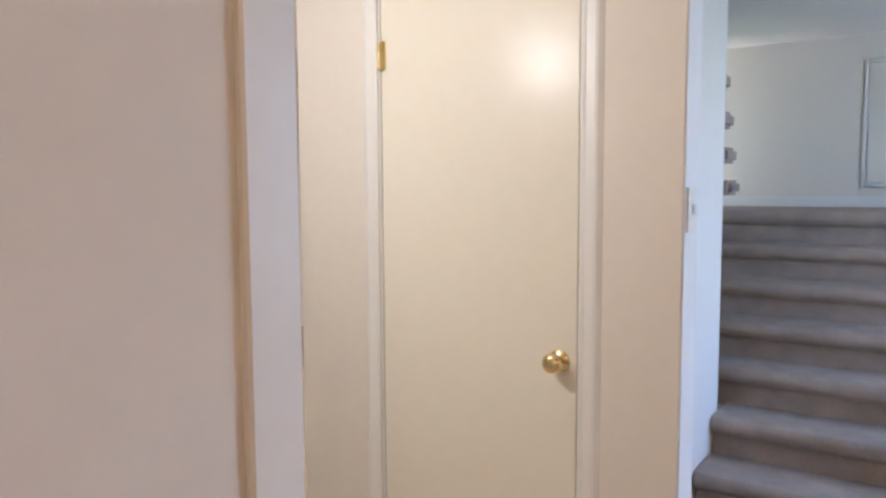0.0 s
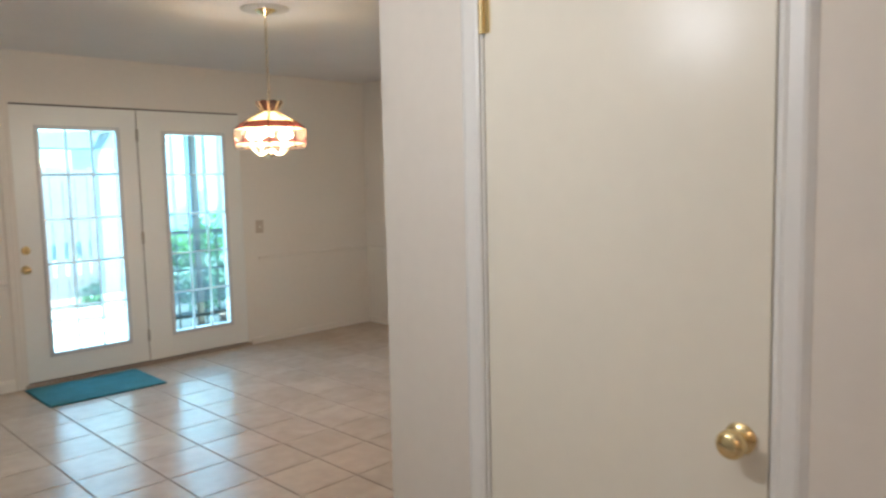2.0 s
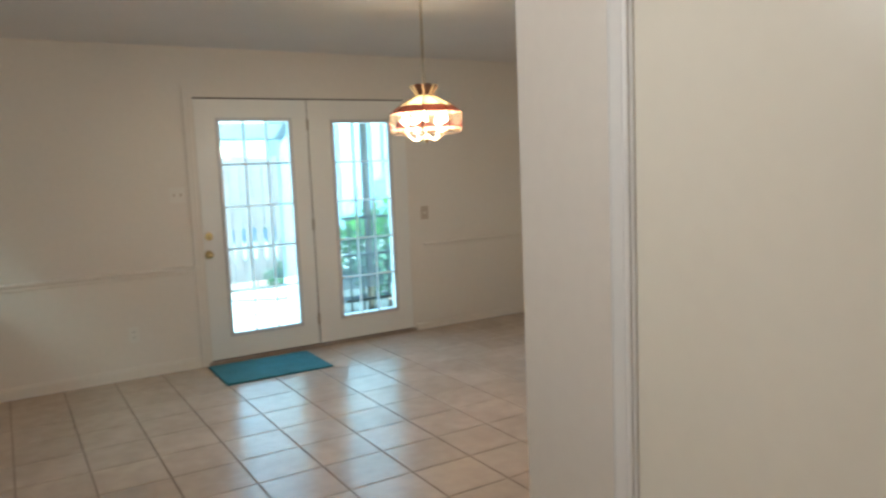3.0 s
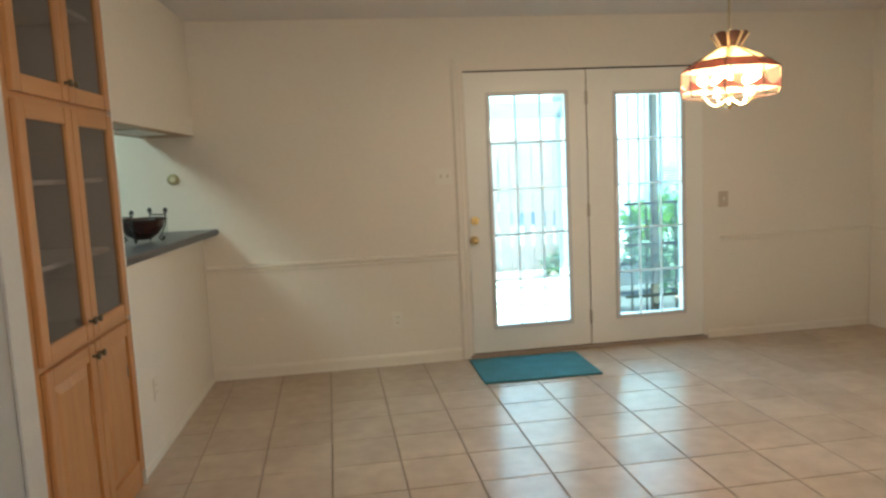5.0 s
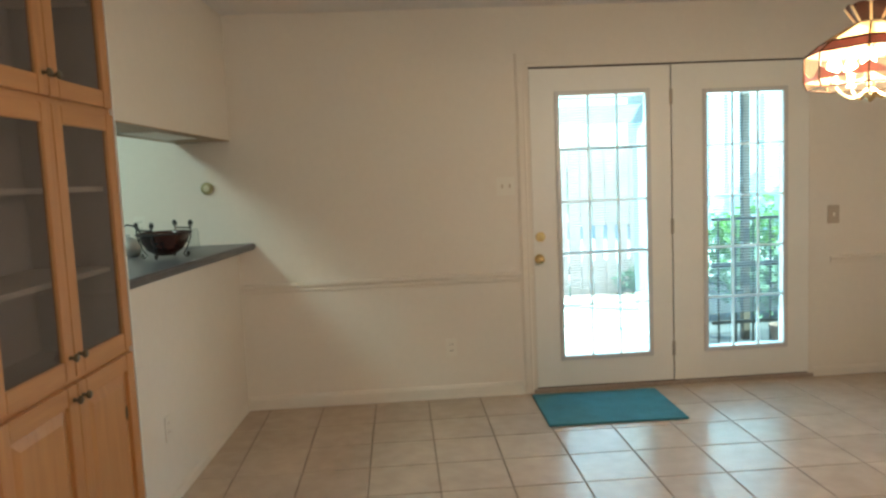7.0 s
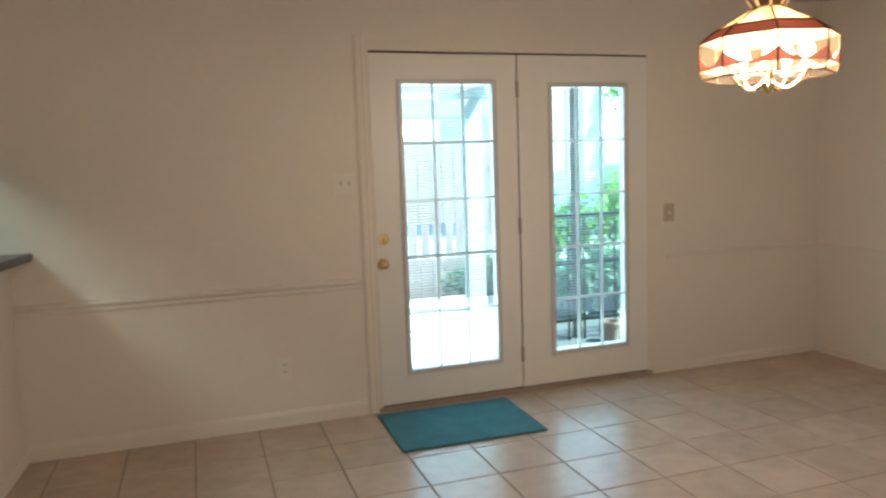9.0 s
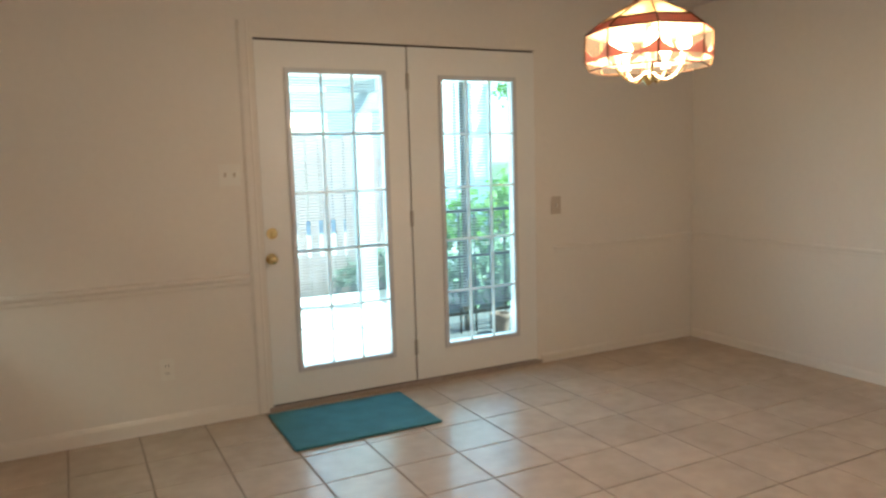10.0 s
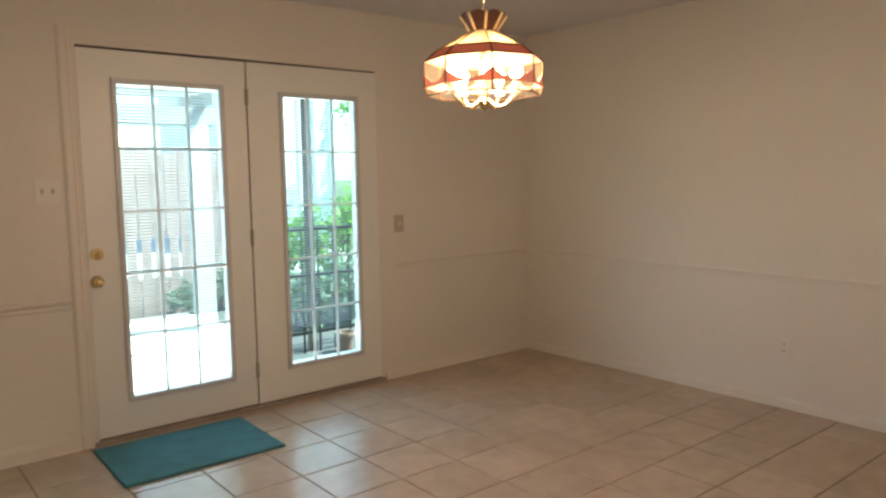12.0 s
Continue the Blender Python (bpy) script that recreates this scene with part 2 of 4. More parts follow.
def box(*boxes, bevel=0.0, bm=None):
    """Each box: x0, x1, y0, y1, z0, z1."""
    bm = bm or bmesh.new()
    for x0, x1, y0, y1, z0, z1 in boxes:
        m = Matrix.LocRotScale(((x0 + x1) / 2, (y0 + y1) / 2, (z0 + z1) / 2), None, (abs(x1 - x0), abs(y1 - y0), abs(z1 - z0)))
        bmesh.ops.create_cube(bm, size=1, matrix=m)
    if bevel:
        bmesh.ops.bevel(bm, geom=bm.edges[:], offset=bevel, segments=2, affect="EDGES", clamp_overlap=True)
    return bm


def extrude_profile(profile, direction, start, end, up=(0, 0, 1), side=None, bm=None):
    """Sweeps a closed 2D profile (across, up) along a straight line."""
    bm = bm or bmesh.new()
    side, up = Vector(side), Vector(up)
    rings = []
    for p in (start, end):
        rings.append([bm.verts.new(Vector(p) + side * a + up * b) for a, b in profile])
    n = len(profile)
    for i in range(n):
        bm.faces.new((rings[0][i], rings[0][(i + 1) % n], rings[1][(i + 1) % n], rings[1][i]))
    bm.faces.new(rings[0])
    bm.faces.new(rings[1])
    return bm


def lathe(profile, steps=24, m=None, bm=None):
    """Turns (radius, height) pairs round the z axis."""
    bm = bm or bmesh.new()
    m = m or Matrix()
    rings = []
    for r, z in profile:
        if r < 1e-5:
            rings.append([bm.verts.new(m @ Vector((0, 0, z)))])
        else:
            rings.append([bm.verts.new(m @ Vector((r * math.cos(2 * math.pi * k / steps), r * math.sin(2 * math.pi * k / steps), z))) for k in range(steps)])
    for a, b in zip(rings, rings[1:]):
        for k in range(steps):
            q = (k + 1) % steps
            if len(a) == 1 and len(b) > 1:
                bm.faces.new((a[0], b[k], b[q]))
            elif len(b) == 1 and len(a) > 1:
                bm.faces.new((a[k], a[q], b[0]))
            elif len(a) > 1:
                bm.faces.new((a[k], a[q], b[q], b[k]))
    return bm


def tube(points, radius, steps=8, bm=None, closed=False):
    bm = bm or bmesh.new()
    pts = [Vector(p) for p in points]
    rings = []
    for i, p in enumerate(pts):
        d = (pts[min(i + 1, len(pts) - 1)] - pts[max(i - 1, 0)]).normalized()
        a = d.orthogonal().normalized() if not rings else (ref - d * ref.dot(d)).normalized()
        ref = a
        b = d.cross(a)
        rings.append([bm.verts.new(p + radius * (a * math.cos(2 * math.pi * k / steps) + b * math.sin(2 * math.pi * k / steps))) for k in range(steps)])
    for r, s in zip(rings, rings[1:]):
        for k in range(steps):
            bm.faces.new((r[k], r[(k + 1) % steps], s[(k + 1) % steps], s[k]))
    bm.faces.new(rings[0])
    bm.faces.new(rings[-1])
    return bm


# ---------------------------------------------------------------- shell
T = 0.15
structure("ground", box((-150, 150, -150, 250, -0.32, -0.16)), GRASS, "sunlit lawn behind the house")
floor = structure("floor", box((-3.0, 6.2, -1.75, YW + 0.16, -0.12, -0.005)), GROUT, "beige ceramic tiles with dark grout")
structure("ceiling", box((-3.0, 6.2, -1.75, YW + 0.16, CEIL, CEIL + 0.12)), CEILING, "white textured ceiling, slightly shaded")

# wall with the patio doors (kitchen part included)
structure("wall_north", box((-3.0, DX0 - 0.03, YW, YW + 0.16, 0, CEIL), (DX1 + 0.03, XR + T, YW, YW + 0.16, 0, CEIL),
                            (DX0 - 0.03, DX1 + 0.03, YW, YW + 0.16, 2.095, CEIL)), WALL, "cream painted wall round the patio doors")
structure("wall_east", box((XR, XR + T, YC, YW, 0, CEIL)), WALL, "cream painted dining room wall")
structure("wall_south", box((XC + 0.115, XR, YC - 0.11, YC, 0, CEIL)), WALL, "cream painted wall behind the closet")
# closet front with its door opening
CD0, CD1 = 1.155, 1.888
structure("wall_closet", box((XC, XC + 0.115, 0.885, CD0, 0, CEIL), (XC, XC + 0.115, CD1, YC, 0, CEIL), (XC, XC + 0.115, CD0, CD1, 2.06, CEIL)), WALL,
          "cream painted closet wall")
structure("wall_closet_back", box((2.9, 3.0, 1.37, YC - 0.11, 0, CEIL)), WALL)
# wall between hall and dining room, up to the open passage
structure("wall_hall_left", box((-3.0, 0.796, YH, YH + 0.115, 0, CEIL)), WALL, "cream hall wall beside the open passage")
structure("wall_hall_north_header", box((0.796, XC, YH + 0.03, YH + 0.115, 2.30, CEIL)), WALL)
# cabinet wall, solid up to the cabinet niche, then half wall and soffit
CY0, CY1 = 3.88, 4.84
structure("wall_west", box((XL - 0.36, XL, YH + 0.115, CY0, 0, CEIL), (XL - 0.36, XL, CY0, CY1, 2.30, CEIL)), WALLSHADE, "cream wall with a built-in cabinet, shade put into its colour")
structure("wall_half", box((XL - 0.12, XL, CY1, YW, 0, 1.02)), WALL, "cream half wall below the bar counter")
structure("wall_soffit", box((XL - 0.33, XL, CY1, YW, 1.694, CEIL)), WALL, "cream soffit above the pass-through")
structure("wall_kitchen_west", box((-3.0, -2.85, YH + 0.115, YW, 0, CEIL)), WALL)
# hall and stairwell closing walls
structure("wall_hall_west", box((-3.0, -2.85, -1.6, YH, 0, CEIL)), WALL)
structure("wall_hall_south", box((-3.0, 3.2, -1.75, -1.6, 0, CEIL), (4.6, 6.2, -1.75, -1.6, 0, CEIL), (3.2, 4.6, -1.75, -1.6, 0, 0.7), (3.2, 4.6, -1.75, -1.6, 2.3, CEIL)), WALL)
win = thing("window_1", "white framed hall window with daylight outside", "window", place=(3.9, -1.675, 0.7))
win["kind"] = "structure"
part("window_frame", box((-0.7, -0.65, -0.03, 0.03, 0, 1.6), (0.65, 0.7, -0.03, 0.03, 0, 1.6), (-0.65, 0.65, -0.03, 0.03, 0, 0.05), (-0.65, 0.65, -0.03, 0.03, 1.55, 1.6), (-0.02, 0.02, -0.02, 0.02, 0.05, 1.55)), TRIM, win)
for x0, x1 in ((-0.65, -0.02), (0.02, 0.65)):
    part("pane", box((x0, x1, -0.003, 0.003, 0.05, 1.55)), HALLGLASS, win).visible_shadow = False
part("window_sill", box((-0.75, 0.75, 0.076, 0.13, -0.03, 0.0), bevel=0.004), TRIM, win)
structure("wall_stair_end", box((6.0, 6.2, -1.6, YC - 0.11, 0, CEIL)), WALL, "pale wall behind the stair landing")
structure("wall_stair_left", box((XC + 0.115, 3.86, 1.245, 1.36, 0, CEIL)), WALL, "pale wall beside the stairs")
structure("wall_jamb_stair", box((XC + 0.004, XC + 0.115, 0.881, 0.885, 0, CEIL)), TRIM)

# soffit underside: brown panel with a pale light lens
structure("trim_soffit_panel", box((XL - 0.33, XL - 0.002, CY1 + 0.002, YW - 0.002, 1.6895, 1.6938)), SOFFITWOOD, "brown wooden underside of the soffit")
structure("trim_soffit_lens", box((XL - 0.24, XL - 0.07, 5.50, 6.10, 1.686, 1.6893)), PLATE)


def trim_run(name, start, end, side, profile, mat=TRIM, label=""):
    return structure(name, extrude_profile(profile, None, start, end, (0, 0, 1), side), mat, label)


BASE = [(0, 0), (0.014, 0), (0.014, 0.065), (0.009, 0.078), (0.006, 0.085), (0, 0.085)]
RAIL = [(0, -0.030), (0.008, -0.030), (0.012, -0.020), (0.012, -0.004), (0.022, 0.004), (0.026, 0.016), (0.022, 0.026), (0, 0.030)]
LOWBASE = [(a * 0.7, b * 0.7) for a, b in BASE]
LB = "white painted baseboard"
trim_run("baseboard", (XL, YW, 0), (DX0 - 0.095, YW, 0), (0, -1, 0), BASE, WALL, label=LB)
trim_run("baseboard", (DX1 + 0.03, YW, 0), (XR, YW, 0), (0, -1, 0), LOWBASE, WALL, LB)
trim_run("baseboard", (XR, YC, 0), (XR, YW - 0.014, 0), (-1, 0, 0), LOWBASE, WALL, LB)
trim_run("baseboard", (XL, CY1 + 0.01, 0), (XL, YW - 0.014, 0), (1, 0, 0), [(a * 0.5, b * 0.6) for a, b in BASE], WALL, LB)
LR = "cream chair rail moulding on the wall"
trim_run("trim_chair_rail", (XL + 0.02, YW, 0.77), (DX0 - 0.095, YW, 0.77), (0, -1, 0), RAIL, WALL, LR)
trim_run("trim_chair_rail", (DX1 + 0.14, YW, 0.77), (XR, YW, 0.77), (0, -1, 0), [(a * 0.5, b * 0.8) for a, b in RAIL], WALL, LR)
trim_run("trim_chair_rail", (XR, YC, 0.77), (XR, YW - 0.026, 0.77), (-1, 0, 0), [(a * 0.4, b * 0.8) for a, b in RAIL], WALL, LR)

# casing: flat board with raised outer band and inner bead, (across, proud)
CASE = [(0, 0), (0, 0.008), (0.008, 0.012), (0.016, 0.010), (0.030, 0.011), (0.042, 0.012), (0.050, 0.010), (0.063, 0.001), (0.063, 0)]


def casing(name, corner, across, out, height, label, prof=CASE, mat=TRIM):
    bm = bmesh.new()
    a, o = Vector(across), Vector(out)
    rings = [[bm.verts.new(Vector((corner[0], corner[1], z)) + a * p + o * q) for p, q in prof] for z in (0, height)]
    n = len(prof)
    for i in range(n):
        bm.faces.new((rings[0][i], rings[0][(i + 1) % n], rings[1][(i + 1) % n], rings[1][i]))
    bm.faces.new(rings[0]), bm.faces.new(rings[1])
    return structure(name, bm, mat, label)


LC = "white moulded door casing"
casing("trim_casing", (XC, CD1 - 0.006), (0, 1, 0), (-1, 0, 0), 2.06, LC)
casing("trim_casing", (XC, CD0 + 0.006), (0, -1, 0), (-1, 0, 0), 2.06, LC)
structure("trim_casing", box((XC - 0.016, XC, CD0 - 0.055, CD1 + 0.055, 2.061, 2.122), bevel=0.003), TRIM, LC)
casing("trim_casing", (0.796, YH), (-1, 0, 0), (0, -1, 0), CEIL, "flat white casing at the open passage", [(0, 0), (0, 0.008), (0.002, 0.010), (0.060, 0.010), (0.063, 0.007), (0.063, 0)])
casing("trim_casing", (DX0 - 0.03, YW), (-1, 0, 0), (0, -1, 0), 2.155, "cream casing beside the patio door", mat=WALL)
structure("trim_casing", box((DX0 - 0.03, DX1 + 0.03, YW - 0.005, YW, 2.095, 2.15), bevel=0.001), WALL, "cream head casing over the patio doors")
# closet jamb
structure("trim_jamb", box((XC + 0.001, XC + 0.114, CD1 - 0.012, CD1 - 0.0005, 0, 2.059), (XC + 0.001, XC + 0.114, CD0 + 0.0005, CD0 + 0.012, 0, 2.059),
                           (XC + 0.001, XC + 0.114, CD0 + 0.012, CD1 - 0.012, 2.047, 2.059)), TRIM, "white closet door jamb")
# white board, its darker colour stands for the dim light beside the cabinet
structure("trim_niche_edge", box((XL + 0.0005, XL + 0.010, CY0 - 0.13, CY0 - 0.001, 0, 2.30), bevel=0.003), GREYSHADETRIM, "white trim board beside the cabinet, greyed for shade")


# the cabinet wall runs a little out of square
SKEW = Matrix.Translation((XL, YW, 0)) @ Matrix.Rotation(radians(-2.8), 4, "Z") @ Matrix.Translation((-XL, -YW, 0))


def skew(ob):
    ob.matrix_world = SKEW @ ob.matrix_basis
    return ob


for ob in list(scene.objects):
    if ob.name in ("wall_west", "wall_half", "wall_soffit", "trim_soffit_panel", "trim_soffit_lens", "trim_niche_edge", "baseboard.003"):
        skew(ob)


# ---------------------------------------------------------------- patio doors
def glazed_leaf(x0, x1, gx0, gx1, gz0, gz1, label, hung, blind_from):
    leaf = thing("door_1" if hung else "door_2", label, "door", place=((x0 + x1) / 2, YW + 0.03, 0))
    leaf["kind"] = "structure"
    inv = Matrix.Translation((-(x0 + x1) / 2, -(YW + 0.03), 0))

    def add(name, bm, mat, parent=leaf, lab="", smooth=False):
        bm.transform(inv)
        return part(name, bm, mat, parent, lab, smooth)

    yf, yb = YW + (0.012 if hung else 0.004), YW + 0.056
    z0, z1 = 0.030, 2.060
    add("stile", box((x0, gx0, yf, yb, z0, z1)), WHITEDOOR)
    add("stile", box((gx1, x1, yf, yb, z0, z1)), WHITEDOOR)
    add("rail", box((gx0, gx1, yf, yb, z0, gz0)), WHITEDOOR)
    add("rail", box((gx0, gx1, yf, yb, gz1, z1)), WHITEDOOR)
    w = 0.028
    fr = box((gx0 - w, gx0, yf - 0.014, yf - 0.0005, gz0 - w, gz1 + w), (gx1, gx1 + w, yf - 0.014, yf - 0.0005, gz0 - w, gz1 + w),
             (gx0, gx1, yf - 0.014, yf - 0.0005, gz0 - w, gz0), (gx0, gx1, yf - 0.014, yf - 0.0005, gz1, gz1 + w), bevel=0.004)
    add("glass_frame", fr, GLAZEFRAME, leaf, "greyish raised plastic glazing frame")
    pane = add("pane", box((gx0 + 0.001, gx1 - 0.001, yf + 0.008, yf + 0.011, gz0 + 0.001, gz1 - 0.001)), GLASS, leaf, "clear glass pane")
    pane.visible_shadow = False
    pane = add("pane", box((gx0 + 0.001, gx1 - 0.001, yb - 0.011, yb - 0.008, gz0 + 0.001, gz1 - 0.001)), GLASS)
    pane.visible_shadow = False
    # grille of two uprights and four bars
    for i in (1, 2):
        x = gx0 + (gx1 - gx0) * i / 3
        add("muntin", box((x - 0.007, x + 0.007, yf - 0.004, yf + 0.007, gz0, gz1)), GRILLE)
    for i in (1, 2, 3, 4):
        z = gz0 + (gz1 - gz0) * i / 5
        add("muntin", box((gx0, gx1, yf - 0.003, yf + 0.006, z - 0.007, z + 0.007)), GRILLE)
    # slats of the blind between the panes, open
    bm = bmesh.new()
    n = 78
    for i in range(n):
        z = gz0 + blind_from + (gz1 - gz0 - blind_from - 0.02) * i / (n - 1)
        q = [bm.verts.new((x, y, z + dz)) for x, y, dz in ((gx0 + 0.006, yf + 0.014, -0.0042), (gx1 - 0.006, yf + 0.014, -0.0042), (gx1 - 0.006, yf + 0.028, 0.0042), (gx0 + 0.006, yf + 0.028, 0.0042))]
        bm.faces.new(q)
    bl = add("blind_slats", bm, BLIND, leaf, "fine open blind slats between the panes")
    bl["kind"] = "stuff"
    return leaf, add


leaf_a, add_a = glazed_leaf(DX0, DXM - 0.003, 2.528, 3.082, 0.228, 1.890, "white glazed patio door with fifteen lites, closed", True, 0.40)
leaf_b, add_b = glazed_leaf(DXM + 0.003, DX1, 3.474, 3.976, 0.238, 1.872, "white fixed glazed patio door panel beside the opening leaf", False, 0.22)


def knob(add, parent, x, y, z, out, label, r=0.028):
    """A round door knob with its rosette; out is the way it points."""
    q = Vector(out).to_track_quat("Z", "Y").to_matrix().to_4x4()
    m = Matrix.Translation((x, y, z)) @ q
    k = add("door_knob", lathe([(0.0, 0), (0.030, 0), (0.032, 0.004), (0.026, 0.010), (0.012, 0.014), (0.011, 0.026), (r * 0.75, 0.032), (r, 0.042), (r * 0.98, 0.052), (r * 0.8, 0.060), (r * 0.4, 0.064), (0, 0.0645)], 28, m), BRASS, parent, label, True)
    return k


knob(add_a, leaf_a, 2.378, YW + 0.012, 0.868, (0, -1, 0), "polished brass knob", 0.026)
m = Matrix.Translation((2.388, YW + 0.012, 1.010)) @ Vector((0, -1, 0)).to_track_quat("Z", "Y").to_matrix().to_4x4()
add_a("deadbolt", lathe([(0, 0), (0.031, 0), (0.032, 0.006), (0.027, 0.012), (0.012, 0.013), (0.011, 0.018), (0, 0.0185)], 28, m), BRASS, leaf_a, "round brass deadbolt plate", True)
add_a("thumb_turn", box((2.383, 2.393, YW - 0.022, YW - 0.006, 0.998, 1.022), bevel=0.003), BRASS, leaf_a)
for z in (1.86, 1.04, 0.24):
    add_a("hinge", box((DXM - 0.011, DXM + 0.011, YW + 0.002, YW + 0.012, z - 0.05, z + 0.05), bevel=0.003), STEEL, leaf_a, "dull metal hinge")
# frame of the double door
structure("trim_door_frame", box((DX0 - 0.03, DX0 - 0.004, YW + 0.001, YW + 0.12, 0, 2.095), (DX1 + 0.0005, DX1 + 0.03, YW + 0.001, YW + 0.12, 0, 2.095),
                                 (DX0 - 0.004, DX1 + 0.004, YW + 0.001, YW + 0.12, 2.072, 2.095)), WALL, "cream patio door frame")
structure("trim_door_gasket", box((DX0 - 0.004, DX1 + 0.004, YW + 0.020, YW + 0.05, 2.060, 2.072), (DX0 - 0.004, DX0 - 0.0005, YW + 0.018, YW + 0.05, 0.03, 2.066),
                                  (DXM - 0.003, DXM + 0.003, YW + 0.018, YW + 0.05, 0.03, 2.066)), GASKET_SHADE, "dark gap round the patio door")
structure("trim_threshold", box((DX0 - 0.03, DX1 + 0.03, YW - 0.012, YW + 0.16, 0.0, 0.022), bevel=0.004), SILL, "brown metal threshold")
structure("trim_sweep", box((DX0, DX1, YW + 0.016, YW + 0.05, 0.022, 0.030)), GASKET_SHADE)

# ---------------------------------------------------------------- closet door
structure("trim_closet_stop", box((XC + 0.009, XC + 0.04, CD1 - 0.0134, CD1 - 0.0121, 0.0, 2.047)), TRIM)
# dark filler strip, paints the shade inside the knob-side gap
structure("trim_closet_gap_shade", box((XC + 0.012, XC + 0.04, CD0 + 0.0121, CD0 + 0.016, 0.0, 2.047)), GASKET_SHADE, "dark strip for the shade in the closet door gap")
cl = thing("door_3", "cream flush closet door with a brass knob, closed", "door", place=(XC + 0.02, 1.52, 0))
cl["kind"] = "structure"


def add_c(name, bm, mat, parent=cl, lab="", smooth=False):
    bm.transform(Matrix.Translation((-XC - 0.02, -1.52, 0)))
    return part(name, bm, mat, parent, lab, smooth)


add_c("slab", box((XC + 0.006, XC + 0.041, CD0 + 0.0175, CD1 - 0.0135, 0.012, 2.043), bevel=0.0015), DOORPAINT)
knob(add_c, cl, XC + 0.006, 1.225, 0.945, (-1, 0, 0), "polished brass knob", 0.029)
for z in (1.86, 0.22):
    hb = tube([(XC - 0.004, CD1 - 0.013, z - 0.045), (XC - 0.004, CD1 - 0.013, z + 0.045)], 0.0065, 10)
    box((XC - 0.002, XC + 0.0045, CD1 - 0.034, CD1 - 0.015, z - 0.044, z + 0.044), bm=hb)
    add_c("hinge", hb, BRASS, cl, "brass butt hinge")

# ---------------------------------------------------------------- mat
mt = thing("door_mat", "teal woven door mat in front of the patio door", "door mat", place=(2.68, 6.15, 0))
bm = bmesh.new()
nx, ny = 40, 30
grid = [[bm.verts.new((-0.39 + 0.78 * i / nx, -0.285 + 0.57 * j / ny, 0.012 + 0.0022 * noise.noise(Vector((i * 0.22, j * 0.22, 3))) + 0.0008 * ((i + j) % 2))) for j in range(ny + 1)] for i in range(nx + 1)]
for i in range(nx):
    for j in range(ny):
        bm.faces.new((grid[i][j], grid[i + 1][j], grid[i + 1][j + 1], grid[i][j + 1]))
ed = [e for e in bm.edges if e.is_boundary]
r = bmesh.ops.extrude_edge_only(bm, edges=ed)
for v in r["geom"]:
    if isinstance(v, bmesh.types.BMVert):
        v.co.z = 0.001
part("mat_surface", bm, MAT, mt)
part("binding", box((-0.395, 0.395, -0.292, -0.284, 0.001, 0.012), (-0.395, 0.395, 0.284, 0.292, 0.001, 0.012), (-0.397, -0.389, -0.284, 0.284, 0.001, 0.012), (0.389, 0.397, -0.284, 0.284, 0.001, 0.012), bevel=0.002), MAT, mt)
mt.rotation_euler = (0, 0, radians(-1.0))


# ---------------------------------------------------------------- built-in cabinet
cab = thing("built_in_cabinet", "tall honey oak built-in cabinet with glass upper doors", "cabinet", place=(XL, (CY0 + CY1) / 2, 0))
CI = Matrix.Translation((-XL, -(CY0 + CY1) / 2, 0))


def add_k(name, bm, mat, parent=cab, lab="", smooth=False):
    bm.transform(CI)
    return part(name, bm, mat, parent, lab, smooth)


FX = XL + 0.006   # face of the face frame
add_k("carcass", box((XL - 0.34, XL - 0.33, CY0 + 0.004, CY1 - 0.004, 0.0, 2.298), (XL - 0.33, XL - 0.016, CY0 + 0.004, CY0 + 0.018, 0, 2.298),
                     (XL - 0.33, XL - 0.016, CY1 - 0.018, CY1 - 0.004, 0, 2.298), (XL - 0.33, XL - 0.016, CY0 + 0.018, CY1 - 0.018, 0.79, 0.808)), INTERIOR, cab, "dark cabinet interior")
add_k("face_frame", box((XL - 0.016, FX, CY0 + 0.002, CY0 + 0.052, 0, 2.298), (XL - 0.016, FX, CY1 - 0.030, CY1 - 0.002, 0, 2.298)), OAK)
for z0, z1 in ((0, 0.10), (0.78, 0.83), (1.69, 1.74), (2.27, 2.298)):
    add_k("face_rail", box((XL - 0.015, FX - 0.001, CY0 + 0.052, CY1 - 0.030, z0, z1)), OAKH)
skew(structure("trim_cabinet_edge", box((XL + 0.0005, XL + 0.020, CY1 + 0.0005, CY1 + 0.014, 0.0, 2.30)), TRIM, "white edge strip beside the cabinet"))
for z in (1.112, 1.42, 2.11):
    add_k("shelf", box((XL - 0.328, XL - 0.035, CY0 + 0.019, CY1 - 0.019, z, z + 0.019)), SHELF, cab, "pale interior shelf")
YM = (CY0 + 0.045 + CY1 - 0.022) / 2
DOORX0, DOORX1 = FX + 0.0005, FX + 0.0195


